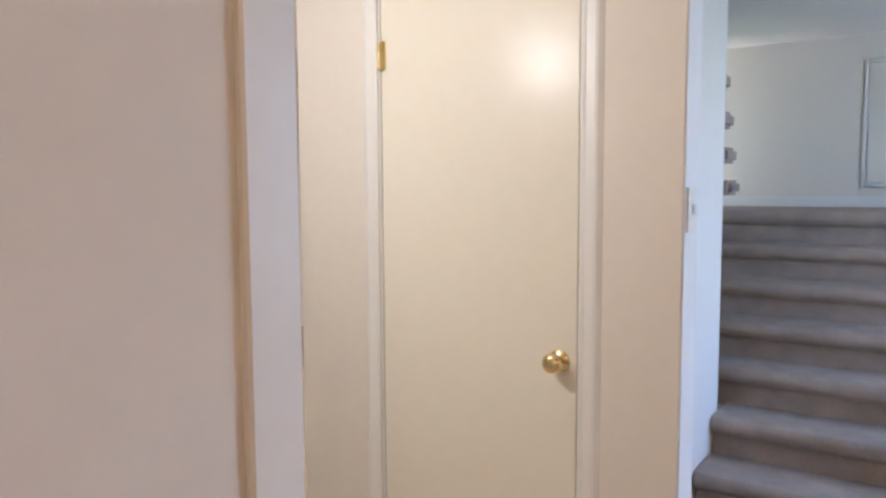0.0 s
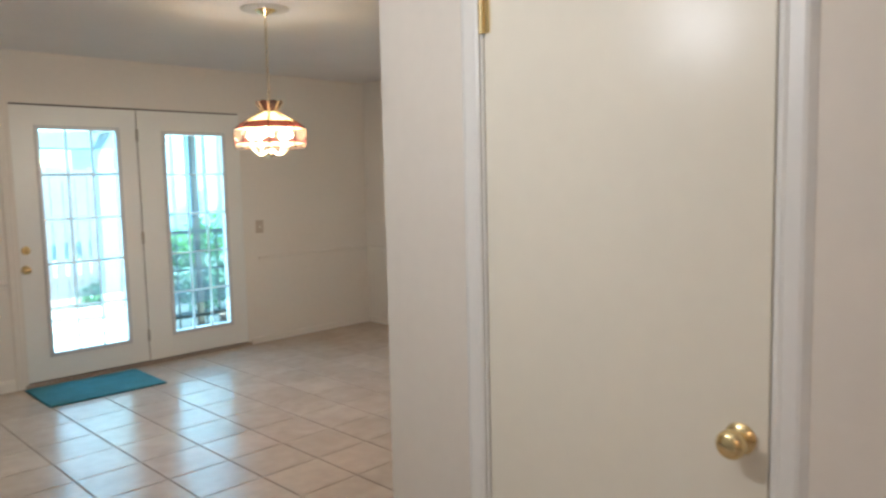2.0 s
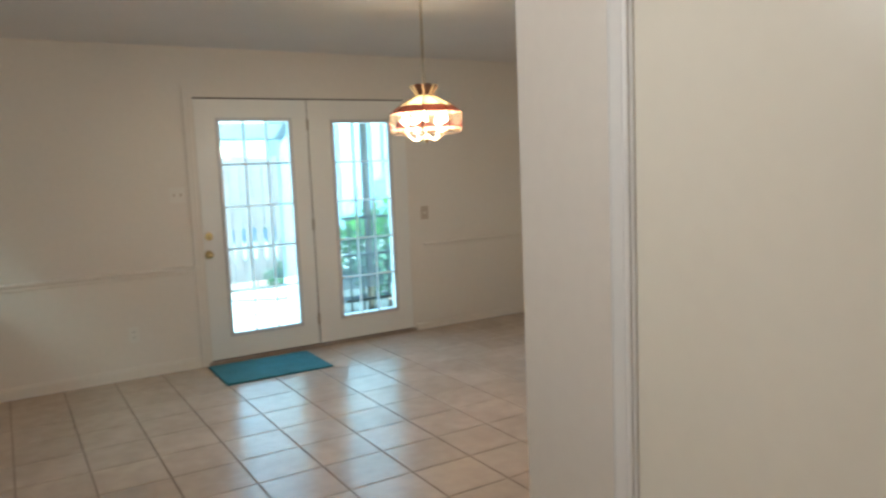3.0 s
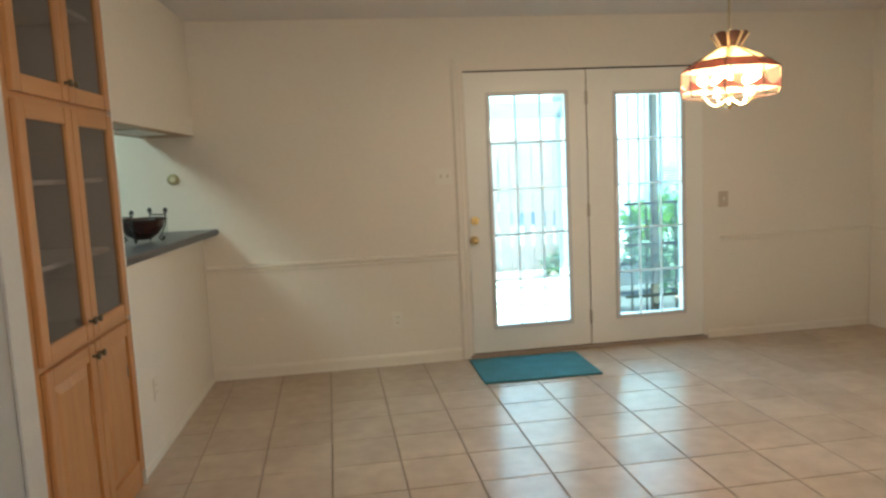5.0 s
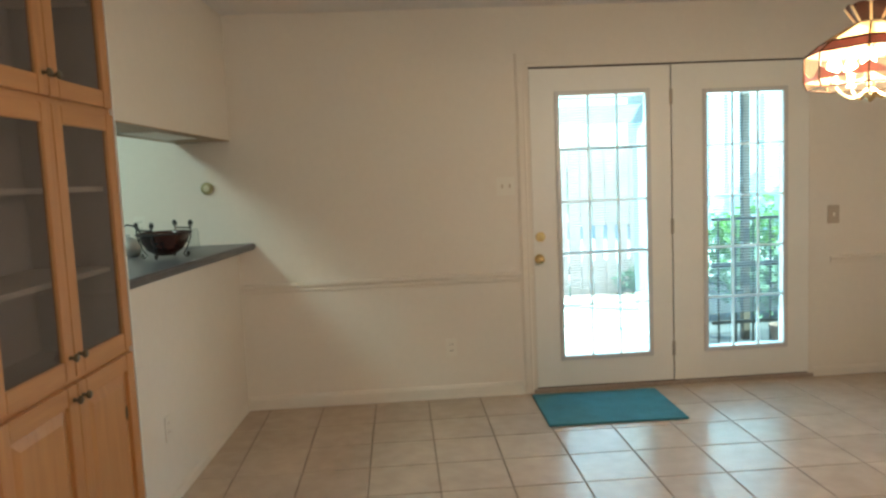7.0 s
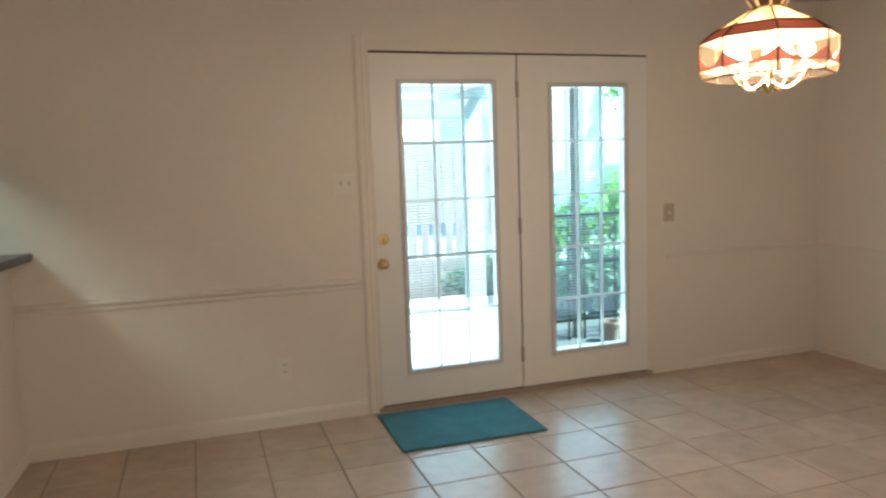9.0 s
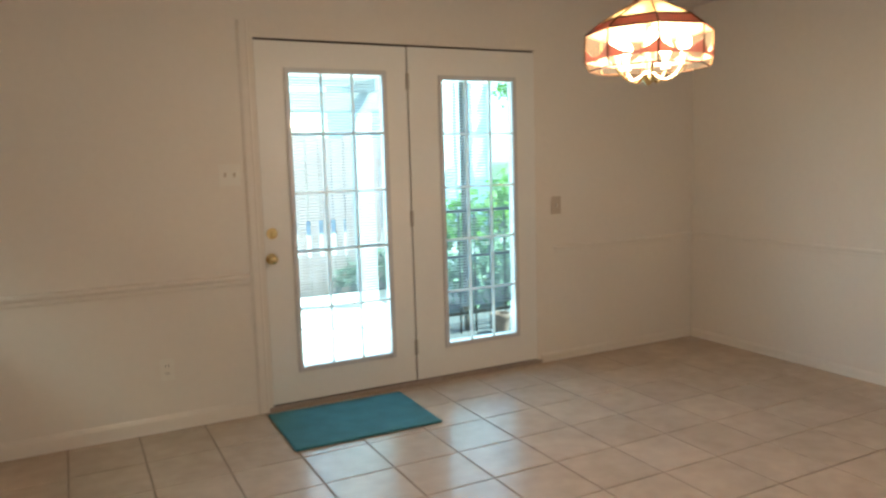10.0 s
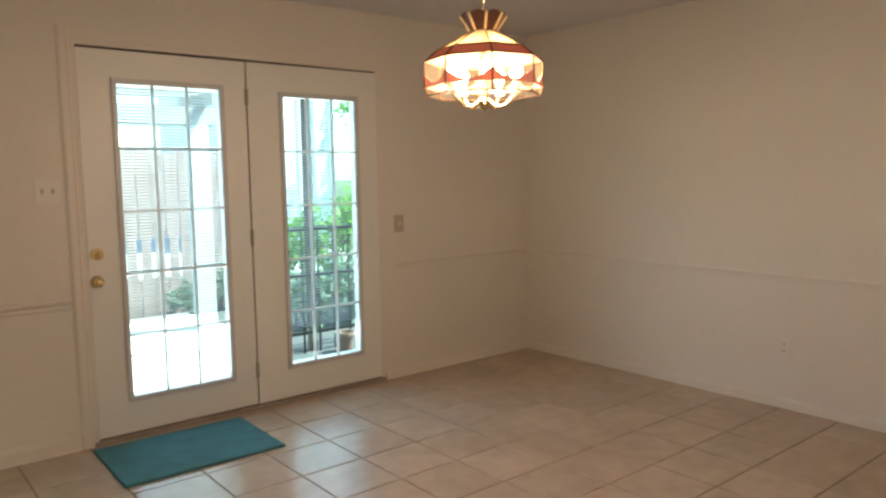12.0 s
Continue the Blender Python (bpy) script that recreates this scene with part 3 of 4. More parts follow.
def cabinet_door(y0, y1, z0, z1, glazed, knob_y, knob_z):
    st = 0.062
    d = new("cabinet_door")
    d.parent = cab
    a, b = DOORX0, DOORX1
    add_k("stile", box((a, b, y0, y0 + st, z0, z1), bevel=0.003), OAK, d)
    add_k("stile", box((a, b, y1 - st, y1, z0, z1), bevel=0.003), OAK, d)
    add_k("rail", box((a, b - 0.001, y0 + st, y1 - st, z0, z0 + st), bevel=0.003), OAKH, d)
    add_k("rail", box((a, b - 0.001, y0 + st, y1 - st, z1 - st, z1), bevel=0.003), OAKH, d)
    if glazed:
        pane = add_k("pane", box((a + 0.006, a + 0.009, y0 + st - 0.004, y1 - st + 0.004, z0 + st - 0.004, z1 - st + 0.004)), CABGLASS, d, "smoky glass pane")
        pane.visible_shadow = False
    else:
        bm = bmesh.new()
        g = 0.030
        yy0, yy1, zz0, zz1 = y0 + st, y1 - st, z0 + st, z1 - st
        rings = []
        for k, x in ((0.0, a + 0.006), (0.008, a + 0.006), (g + 0.012, b - 0.003), (g + 0.016, b - 0.003)):
            rings.append([bm.verts.new((x, y, z)) for y, z in ((yy0 + k, zz0 + k), (yy1 - k, zz0 + k), (yy1 - k, zz1 - k), (yy0 + k, zz1 - k))])
        for p, q in zip(rings, rings[1:]):
            for k in range(4):
                bm.faces.new((p[k], p[(k + 1) % 4], q[(k + 1) % 4], q[k]))
        bm.faces.new(rings[-1])
        add_k("raised_panel", bm, OAK, d)
    m = Matrix.Translation((b, knob_y, knob_z)) @ Vector((1, 0, 0)).to_track_quat("Z", "Y").to_matrix().to_4x4()
    add_k("knob", lathe([(0, 0), (0.008, 0), (0.006, 0.004), (0.005, 0.012), (0.012, 0.016), (0.015, 0.022), (0.011, 0.028), (0, 0.030)], 16, m), BRONZE, d, "dark bronze knob", True)
    return d


ya0, yb1 = CY0 + 0.040, CY1 - 0.018
for z0, z1, gl, kz in ((0.085, 0.793, False, 0.745), (0.815, 1.705, True, 0.885), (1.728, 2.285, True, 1.797)):
    cabinet_door(ya0, YM - 0.002, z0, z1, gl, YM - 0.030, kz)
    cabinet_door(YM + 0.002, yb1, z0, z1, gl, YM + 0.030, kz)

bm = lathe([(0, 0.0), (0.012, 0.0003), (0.016, 0.0006), (0.010, 0.0012), (0, 0.0012)], 16)
bm.transform(Matrix.Translation((DOORX1 - 0.0028, CY1 - 0.115, 0.575)) @ Matrix.Diagonal((1, 0.7, 1.9, 1)) @ Vector((1, 0, 0)).to_track_quat("Z", "Y").to_matrix().to_4x4())
add_k("wood_knot", bm, BRONZE, cab, "dark knot in the wood")
skew(cab)

# ---------------------------------------------------------------- counter and what stands on it
ct = thing("bar_counter", "dark grey bar counter on the half wall", "counter", place=(0.3, 5.5, 1.02))
bm = box((-0.06, 0.60, CY1 + 0.03, YW - 0.002, 1.0205, 1.060))
for v in bm.verts:
    if v.co.y < 5.5:
        v.co.x -= 0.20 if v.co.x > 0.3 else 0.09
bmesh.ops.bevel(bm, geom=[e for e in bm.edges if abs((e.verts[0].co - e.verts[1].co).y) > 1], offset=0.008, segments=3, affect="EDGES")
bm.transform(Matrix.Translation((-0.3, -5.5, -1.02)))
part("counter_top", bm, GRANITE, ct)
kc = thing("kitchen_counter", "dark kitchen worktop behind the bar", "counter", place=(-0.5, 5.6, 0))
part("worktop", box((0.5 - 1.4, 0.35, -0.95, 0.915, 0.88, 0.92), bevel=0.004), GRANITE, kc)
part("base_unit", box((-0.85, 0.32, -0.95, 0.915, 0.0, 0.879)), OAK, kc)


def scroll(center, radius, turns, plane_dir, steps=40):
    """A wrought iron curl in the upright plane along plane_dir."""
    c, d = Vector(center), Vector(plane_dir).normalized()
    out = []
    for i in range(steps + 1):
        u = i / steps
        a = u * turns * 2 * math.pi
        rr = radius * (1 - 0.75 * u)
        out.append(c + d * (rr * math.cos(a)) + Vector((0, 0, rr * math.sin(a))))
    return out


bowl = thing("bowl_on_stand", "dark red bowl in a black scrolled iron stand", "bowl", place=(0.285, 5.78, 1.060))
part("bowl", lathe([(0, 0.016), (0.05, 0.020), (0.10, 0.050), (0.132, 0.092), (0.150, 0.150), (0.145, 0.151), (0.126, 0.095), (0.095, 0.056), (0.05, 0.027), (0, 0.023)], 40), BOWL, bowl, "glossy dark red bowl", True)
part("ring", tube([(0.158 * math.cos(a), 0.158 * math.sin(a), 0.142) for a in [2 * math.pi * k / 40 for k in range(41)]], 0.004), IRON, bowl, "", True)
for side in (1, -1):
    ends = [Vector((-0.150, -0.030, 0)) * side, Vector((-0.022, -0.150, 0)) * side]
    along = (ends[1] - ends[0]).normalized()
    part("cross_rod", tube([e + Vector((0, 0, 0.166)) for e in (ends[0], ends[0].lerp(ends[1], 0.5), ends[1])], 0.0045), IRON, bowl, "", True)
    for e, d in ((ends[0], -along), (ends[1], along)):
        part("leg", tube([e + Vector((0, 0, 0.166)), e * 0.97 + Vector((0, 0, 0.11)), e * 0.80 + Vector((0, 0, 0.05)), e * 0.66 + Vector((0, 0, 0.022)), e * 0.80 + Vector((0, 0, 0.005))], 0.0042), IRON, bowl, "", True)
        part("scroll", tube(scroll(e + Vector((0, 0, 0.188)), 0.022, 1.6, d), 0.004), IRON, bowl, "curled iron finial", True)
        part("foot", tube(scroll(e * 0.84 + Vector((0, 0, 0.019)), 0.015, 1.3, d), 0.0034), IRON, bowl, "", True)
bowl.scale = (0.86, 0.86, 0.92)
kt = thing("metal_kettle", "small pale metal kettle with a black curled handle", "kettle", place=(0.015, 6.02, 1.060))
part("body", lathe([(0, 0), (0.05, 0), (0.062, 0.02), (0.064, 0.05), (0.05, 0.085), (0.03, 0.10), (0.012, 0.108), (0.014, 0.118), (0, 0.122)], 28), KETTLE, kt, "pale metal kettle body", True)
part("handle", tube([(0.05, 0, 0.07), (0.075, 0, 0.11), (0.05, 0, 0.16), (0, 0, 0.172), (-0.05, 0, 0.15), (-0.055, 0, 0.08)], 0.005), IRON, kt, "black iron handle", True)
jar = thing("glass_jar", "small clear glass jar on the bar counter", "jar", place=(0.27, 6.36, 1.060))
part("jar", lathe([(0, 0.0), (0.032, 0.0), (0.035, 0.006), (0.035, 0.095), (0.028, 0.108), (0.028, 0.118), (0.025, 0.118), (0.025, 0.107), (0.032, 0.094), (0.032, 0.008), (0, 0.007)], 24), JARGLASS, jar, "", True)

# ---------------------------------------------------------------- plates, thermostat
def wall_plate(name, label, category, place, normal, w, h, mat, holes, hole_mat):
    t = thing(name, label, category, place=place)
    q = Vector(normal).to_track_quat("Z", "Y").to_matrix().to_4x4()
    bm = box((-w / 2, w / 2, -h / 2, h / 2, 0.0005, 0.006), bevel=0.002)
    bm.transform(q)
    part("cover_plate", bm, mat, t)
    for hx, hy, hw, hh, d in holes:
        bm = box((hx - hw / 2, hx + hw / 2, hy - hh / 2, hy + hh / 2, 0.0055, 0.0055 + d), bevel=min(0.001, d * 0.3))
        bm.transform(q)
        part("toggle" if d > 0.004 else "slot", bm, hole_mat, t)
    return t


OUT = [(-0.0, 0.020, 0.030, 0.026, 0.0012), (0.0, -0.020, 0.030, 0.026, 0.0012)]
SLOTS = [(sx, sy, 0.0035, 0.010, 0.0022) for sx in (-0.007, 0.007) for sy in (0.022, -0.018)]
wall_plate("light_switch", "ivory double light switch beside the patio door", "light switch", (2.175, YW, 1.342), (0, -1, 0), 0.116, 0.116, PLATE, [(-0.024, 0, 0.010, 0.024, 0.010), (0.024, 0, 0.010, 0.024, 0.010)], PLATEDARK)
wall_plate("electric_outlet", "ivory wall outlet below the chair rail", "outlet", (1.79, YW, 0.33), (0, -1, 0), 0.07, 0.115, PLATE, SLOTS, SLOT)
wall_plate("light_switch", "tan light switch plate beside the patio doors", "light switch", (4.31, YW, 1.066), (0, -1, 0), 0.078, 0.118, PLATEDARK, [(0, 0, 0.010, 0.024, 0.010)], PLATE)
wall_plate("electric_outlet", "cream wall outlet on the dining room wall", "outlet", (XR, 4.45, 0.36), (-1, 0, 0), 0.07, 0.115, WALL, SLOTS, SLOT)
skew(wall_plate("electric_outlet", "cream wall outlet on the half wall", "outlet", (XL, 5.17, 0.36), (1, 0, 0), 0.07, 0.115, WALL, SLOTS, PLATEDARK))
wall_plate("electric_outlet", "ivory kitchen outlet above the worktop", "outlet", (-0.087, YW, 1.20), (0, -1, 0), 0.07, 0.115, PLATE, SLOTS, SLOT)
wall_plate("light_switch", "pale light switch on the wall beside the stairs", "light switch", (2.205, 0.881, 1.375), (0, -1, 0), 0.07, 0.115, PLATE, [(0, 0, 0.010, 0.024, 0.005)], PLATE)
th = thing("thermostat", "round brass-coloured wall thermostat", "thermostat", place=(0.333, YW, 1.41))
th.scale = (0.8, 1, 0.8)
q = Vector((0, -1, 0)).to_track_quat("Z", "Y").to_matrix().to_4x4()
bm = lathe([(0, 0.0005), (0.047, 0.0005), (0.047, 0.012), (0.040, 0.022), (0.030, 0.026), (0, 0.026)], 32)
bm.transform(q)
part("ring", bm, material("thermostat_gold", (0.34, 0.31, 0.16), 0.4, 0.3, vary=0.05), th, "", True)
bm = lathe([(0, 0.0262), (0.024, 0.0262), (0.022, 0.030), (0, 0.030)], 24)
bm.transform(q)
part("dial", bm, material("thermostat_dial", (0.55, 0.50, 0.33), 0.4, vary=0.05), th, "", True)

# ---------------------------------------------------------------- dining lamp
LX, LY = 3.088, 4.328
lp = thing("pendant_lamp", "eight-sided stained glass pendant lamp, lit, on a chain", "pendant lamp", place=(LX, LY, CEIL))
Z = -CEIL - 0.010
part("ceiling_rose", lathe([(0, 0), (0.062, 0), (0.062, -0.006), (0.050, -0.020), (0.020, -0.034), (0.008, -0.045), (0, -0.045)], 28), BRASS, lp, "brass ceiling canopy", True)
part("medallion", lathe([(0.05, -0.001), (0.135, -0.001), (0.135, -0.006), (0.125, -0.010), (0.06, -0.010), (0.05, -0.006)], 40), GREYSHADETRIM, lp, "greyish ceiling medallion", True)
# chain of oval links with the cable through it
bm = tube([(0, 0, -0.045), (0, 0, 1.88 - CEIL)], 0.0028, 6)
part("cable", bm, STEEL, lp)
bm = bmesh.new()
zz, k = -0.05, 0
while zz > 1.94 - CEIL:
    d = Vector((1, 0, 0)) if k % 2 else Vector((0, 1, 0))
    tube([d * (0.008 * math.cos(a)) + Vector((0, 0, zz - 0.014 + 0.018 * math.sin(a))) for a in [2 * math.pi * i / 12 for i in range(13)]], 0.0014, 5, bm)
    zz -= 0.028
    k += 1
part("chain", bm, BRASS, lp, "brass link chain", True)
ROT = radians(10)


def ring8(r, z):
    return [Vector((r * math.cos(ROT + math.pi / 4 * k), r * math.sin(ROT + math.pi / 4 * k), z + Z)) for k in range(8)]


def facet(k, r0, z0, r1, z1, wave=0.0, dip=0.0, thick=0.003):
    a, b = ring8(r0, z0), ring8(r1, z1)
    q = (k + 1) % 8
    bm = bmesh.new()
    n = 12 if wave or dip else 1
    top = [a[k].lerp(a[q], i / n) + Vector((0, 0, dip * math.sin(math.pi * i / n))) for i in range(n + 1)]
    bot = [b[k].lerp(b[q], i / n) + Vector((0, 0, wave * math.sin(math.pi * i / n))) for i in range(n + 1)]
    nrm = ((a[k] + a[q]) * 0.5)
    nrm = Vector((nrm.x, nrm.y, 0)).normalized() * thick
    for i in range(n):
        v = [bm.verts.new(p) for p in (top[i], top[i + 1], bot[i + 1], bot[i])]
        w = [bm.verts.new(p - nrm) for p in (top[i], top[i + 1], bot[i + 1], bot[i])]
        bm.faces.new(v), bm.faces.new(w[::-1])
        bm.faces.new((v[0], v[1], w[1], w[0])), bm.faces.new((v[3], v[2], w[2], w[3]))
    bmesh.ops.remove_doubles(bm, verts=bm.verts[:], dist=1e-5)
    return bm


for k in range(8):
    part("crown_petal", facet(k, 0.078, 1.928, 0.044, 1.878, dip=0.009), CROWNGLASS, lp, "plum stained glass petal")
    part("cone_panel", facet(k, 0.044, 1.876, 0.153, 1.816), CREAM, lp, "cream glass panel")
    part("rose_band", facet(k, 0.153, 1.815, 0.198, 1.781), ROSE, lp, "rose stained glass band")
    part("bevelled_panel", facet(k, 0.198, 1.780, 0.200, 1.738, wave=-0.034), BEVEL, lp, "clear bevelled glass panel").visible_shadow = False
    part("rose_swag", facet(k, 0.2005, 1.737, 0.2000, 1.694, dip=-0.034), ROSE, lp, "rose stained glass swag").visible_shadow = False
    part("skirt_panel", facet(k, 0.1995, 1.695, 0.190, 1.668), BEVEL, lp, "clear glass skirt panel").visible_shadow = False
    bm = bmesh.new()
    for r0, z0, r1, z1 in ((0.044, 1.877, 0.154, 1.816), (0.154, 1.816, 0.199, 1.781), (0.199, 1.781, 0.201, 1.696), (0.201, 1.696, 0.190, 1.668)):
        tube([ring8(r0, z0)[k], ring8(r1, z1)[k]], 0.0032, 6, bm)
    for r0, z0 in ((0.044, 1.877), (0.154, 1.816), (0.199, 1.781), (0.190, 1.668)):
        c = ring8(r0, z0)
        tube([c[k], c[(k + 1) % 8]], 0.0028, 6, bm)
    part("came", bm, LEAD, lp)
    part("crown_came", tube([ring8(0.0785, 1.929)[k], ring8(0.0445, 1.878)[k]], 0.0042, 6), PALECAME, lp, "pale brass strip between the petals")
part("hub", lathe([(0, 1.885 + Z), (0.014, 1.883 + Z), (0.018, 1.872 + Z), (0.012, 1.86 + Z), (0.012, 1.66 + Z), (0.026, 1.650 + Z), (0.020, 1.632 + Z), (0.008, 1.618 + Z), (0, 1.612 + Z)], 20), BRASS, lp, "brass centre column", True)
for k in range(5):
    a = 2 * math.pi * k / 5 + 0.3
    d = Vector((math.cos(a), math.sin(a), 0))
    up = Vector((0, 0, 1))
    arm = [d * (0.02 + 0.09 * u) + up * (1.645 + Z - 0.022 * math.sin(math.pi * u) + 0.03 * u * u) for u in [i / 14 for i in range(15)]]
    part("arm", tube(arm, 0.005), BRASS, lp, "curved brass arm", True)
    m = Matrix.Translation(d * 0.11 + up * (1.673 + Z))
    part("socket", lathe([(0, 0), (0.018, 0.002), (0.012, 0.008), (0.011, 0.040), (0, 0.040)], 14, m), PLATE, lp, "candle socket", True)
    m = Matrix.Translation(d * 0.11 + up * (1.714 + Z))
    part("bulb", lathe([(0, 0), (0.009, 0.001), (0.021, 0.020), (0.020, 0.034), (0.010, 0.056), (0, 0.070)], 14, m), BULB, lp, "lit candle bulb", True).visible_shadow = False

hl = thing("ceiling_light", "round ceiling light in the hall, lit", "ceiling light", place=(-0.9, -0.55, CEIL))
part("rim", lathe([(0, -0.001), (0.14, -0.001), (0.14, -0.03), (0, -0.03)], 32), BRASS, hl, "", True)
part("shade", lathe([(0.13, -0.03), (0.13, -0.07), (0.09, -0.12), (0.0, -0.14)], 32), DOME, hl, "frosted glass shade", True).visible_shadow = False
# ceiling light in the passage
dm = thing("ceiling_light", "round brass-rimmed ceiling light, lit", "ceiling light", place=(1.05, 1.85, CEIL))
part("rim", lathe([(0, -0.001), (0.15, -0.001), (0.155, -0.02), (0.145, -0.035), (0.14, -0.02), (0, -0.02)], 32), BRASS, dm, "", True)
part("stem", lathe([(0, -0.02), (0.012, -0.02), (0.012, -0.36), (0, -0.36)], 16), BRASS, dm, "", True)
part("shade", lathe([(0.012, -0.33), (0.10, -0.38), (0.11, -0.44), (0.085, -0.50), (0.03, -0.53), (0, -0.532)], 32), DOME, dm, "frosted glass shade", True).visible_shadow = False
kl = thing("kitchen_ceiling_light", "long fluorescent ceiling box, lit", "ceiling light", place=(-0.75, 5.0, CEIL))
part("housing", box((-0.22, 0.22, -0.65, 0.65, -0.04, -0.001)), TRIM, kl)
part("diffuser", box((-0.19, 0.19, -0.61, 0.61, -0.062, -0.041), bevel=0.006), TUBE, kl)

# ---------------------------------------------------------------- stairs
NS, RISE, RUN, SX = 7, 1.285 / 7, 0.247, 3.49
st = thing("staircase", "carpeted taupe staircase up to a landing", "staircase", place=(SX, 0.7, 0))


def tread(x, z, y0, y1, depth):
    prof = [(0.042, -RISE - 0.02), (0.044, -0.088), (0.030, -0.084), (0.008, -0.070), (-0.005, -0.046), (-0.004, -0.020), (0.010, -0.004), (0.04, 0.0), (depth, 0.0), (depth, -RISE - 0.02)]
    bm = bmesh.new()
    n = 12
    rings = []
    for i in range(n + 1):
        y = y0 + (y1 - y0) * i / n
        rings.append([bm.verts.new((x + a - SX + 0.0015 * noise.noise(Vector((y * 5, z * 9, a * 7))), y - 0.7, z + b + 0.0015 * noise.noise(Vector((y * 6, z * 5, b * 30))))) for a, b in prof])
    k = len(prof)
    for r, s in zip(rings, rings[1:]):
        for i in range(k):
            bm.faces.new((r[i], r[(i + 1) % k], s[(i + 1) % k], s[i]))
    bm.faces.new(rings[0]), bm.faces.new(rings[-1])
    return bm


for i in range(NS):
    x, z = SX + RUN * i, RISE * (i + 1)
    last = i == NS - 1
    part("landing" if last else "step", tread(x, z, -0.30, 1.24 if x < 3.86 else 2.13, 6.0 - x - 0.002 if last else RUN + 0.05), CARPET, st, "", True)
# upper flight, turning back above the closet
for i in range(5):
    x, z = 4.80 - 0.20 * i, 1.285 + RISE * (i + 1)
    b = box((x - 0.06 - SX, x + 0.16 - SX, 1.44 - 0.030 * i - 0.7, 2.13 - 0.7, z - 0.09, z), bevel=0.02)
    part("upper_step", b, CARPET, st, "", True)
structure("baseboard", box((5.986, 5.9995, -1.6, YC - 0.11, 1.286, 1.36), bevel=0.003), TRIM, LB)
pn = thing("landing_wall_panel", "white framed panel on the landing wall", "wall panel", place=(5.999, 0.42, 1.42))
part("panel", box((-0.008, -0.001, -0.5, 0.5, 0.0, 0.85)), WALL, pn)
part("panel_frame", box((-0.016, -0.008, 0.47, 0.5, 0.0, 0.85), (-0.016, -0.008, -0.5, -0.47, 0.0, 0.85), (-0.016, -0.008, -0.47, 0.47, 0.82, 0.85), (-0.016, -0.008, -0.47, 0.47, 0, 0.03), bevel=0.004), TRIM, pn)

# ---------------------------------------------------------------- outside
structure("garden_bed", box((3.91, 9.0, 7.31, 8.6, -0.159, -0.09), (4.21, 9.0, 8.6, 11.6, -0.159, -0.09)), MULCH, "dark mulched garden bed beside the patio")
structure("pavement", box((-2.0, 3.90, YW + 0.161, 10.25, -0.16, -0.05), (3.90, 4.20, 8.61, 10.25, -0.16, -0.05), (3.90, 9.0, YW + 0.161, 7.30, -0.16, -0.05)), CONCRETE, "bright concrete patio slab")
# made-up pale slab, there only so the fence slots look bright
structure("pavement", box((-3.0, 9.0, 11.7, 16.8, -0.16, -0.10), (-20.0, 7.5, 16.8, 70.0, -0.16, -0.10)), CONCRETE, "pale ground added behind the board fence to brighten its slots")
random.seed(4)
fence = thing("board_fence", "weathered brown board fence behind the patio", "fence", place=(2.5, 10.5, -0.16))
for i in range(52):
    x = -5 + i * 0.148 + random.uniform(-0.004, 0.004)
    h = 1.86 + random.uniform(-0.03, 0.02)
    if 1.2 < x < 1.7:   # worn stretch with open slots between the boards
        bm = box((x - 0.068, x + 0.068, -0.012, 0.012, 0.0, 0.5), (x - 0.047, x + 0.047, -0.012, 0.012, 0.5, 0.92), (x - 0.068, x + 0.068, -0.012, 0.012, 0.92, h))
    else:
        bm = box((x - 0.068, x + 0.068, -0.012, 0.012, 0.0, h))
    part("board", bm, FENCEWOOD, fence)
for z in (0.35, 1.5):
    part("rail", box((-5.1, 2.7, 0.013, 0.055, z, z + 0.09)), FENCEWOOD, fence)
pg = thing("pergola", "white pergola over the patio", "pergola", place=(3.235, 9.3, -0.05))
for x in (-3.2, 0.775):
    part("post", box((x - 0.09, x + 0.09, -0.07, 0.07, 0, 1.93), bevel=0.006), POSTWHITE, pg)
part("beam", box((-3.6, 0.95, -0.05, 0.05, 1.93, 2.11), bevel=0.006), ROOFDARK, pg)
for i in range(5):
    x = -3.4 + i * 1.06
    part("rafter", box((x - 0.022, x + 0.022, -0.3, 0.6, 2.111, 2.23)), ROOFDARK, pg)
for i in range(5):
    y = 0.50 - i * 0.17
    part("slat", box((-3.5, 0.93, y - 0.02, y + 0.02, 2.231, 2.265)), ROOFDARK, pg)
rl = thing("iron_railing", "black iron railing along the garden bed", "railing", place=(4.10, 7.9, -0.09))
for z in (0.16, 0.65, 1.04):
    part("rail", box((0.0, 3.4, -0.014, 0.014, z, z + 0.028)), IRON, rl)
for i in range(23):
    x = 0.06 + i * 0.150
    part("baluster", box((x - 0.007, x + 0.007, -0.007, 0.007, 0.0, 1.05)), IRON, rl)
gp = thing("garden_post", "dark weathered wooden post beside the railing", "post", place=(4.43, 7.98, -0.09))
part("shaft", box((-0.032, 0.032, -0.032, 0.032, 0, 2.9), bevel=0.006), BARK, gp)
part("cap", box((-0.05, 0.05, -0.05, 0.05, 2.901, 2.93), bevel=0.008), BARK, gp)
nb = thing("neighbour_house", "pale blue sided house beyond the garden", "house", place=(8.8, 17.0, -0.16))
part("wall", box((-1.2, 1.3, -0.1, 4, 0, 5.2)), BLUESIDING, nb)
for i in range(7):
    x = -1.15 + i * 0.39
    part("batten", box((x - 0.03, x + 0.03, -0.14, -0.101, 0, 5.2)), POSTWHITE, nb)
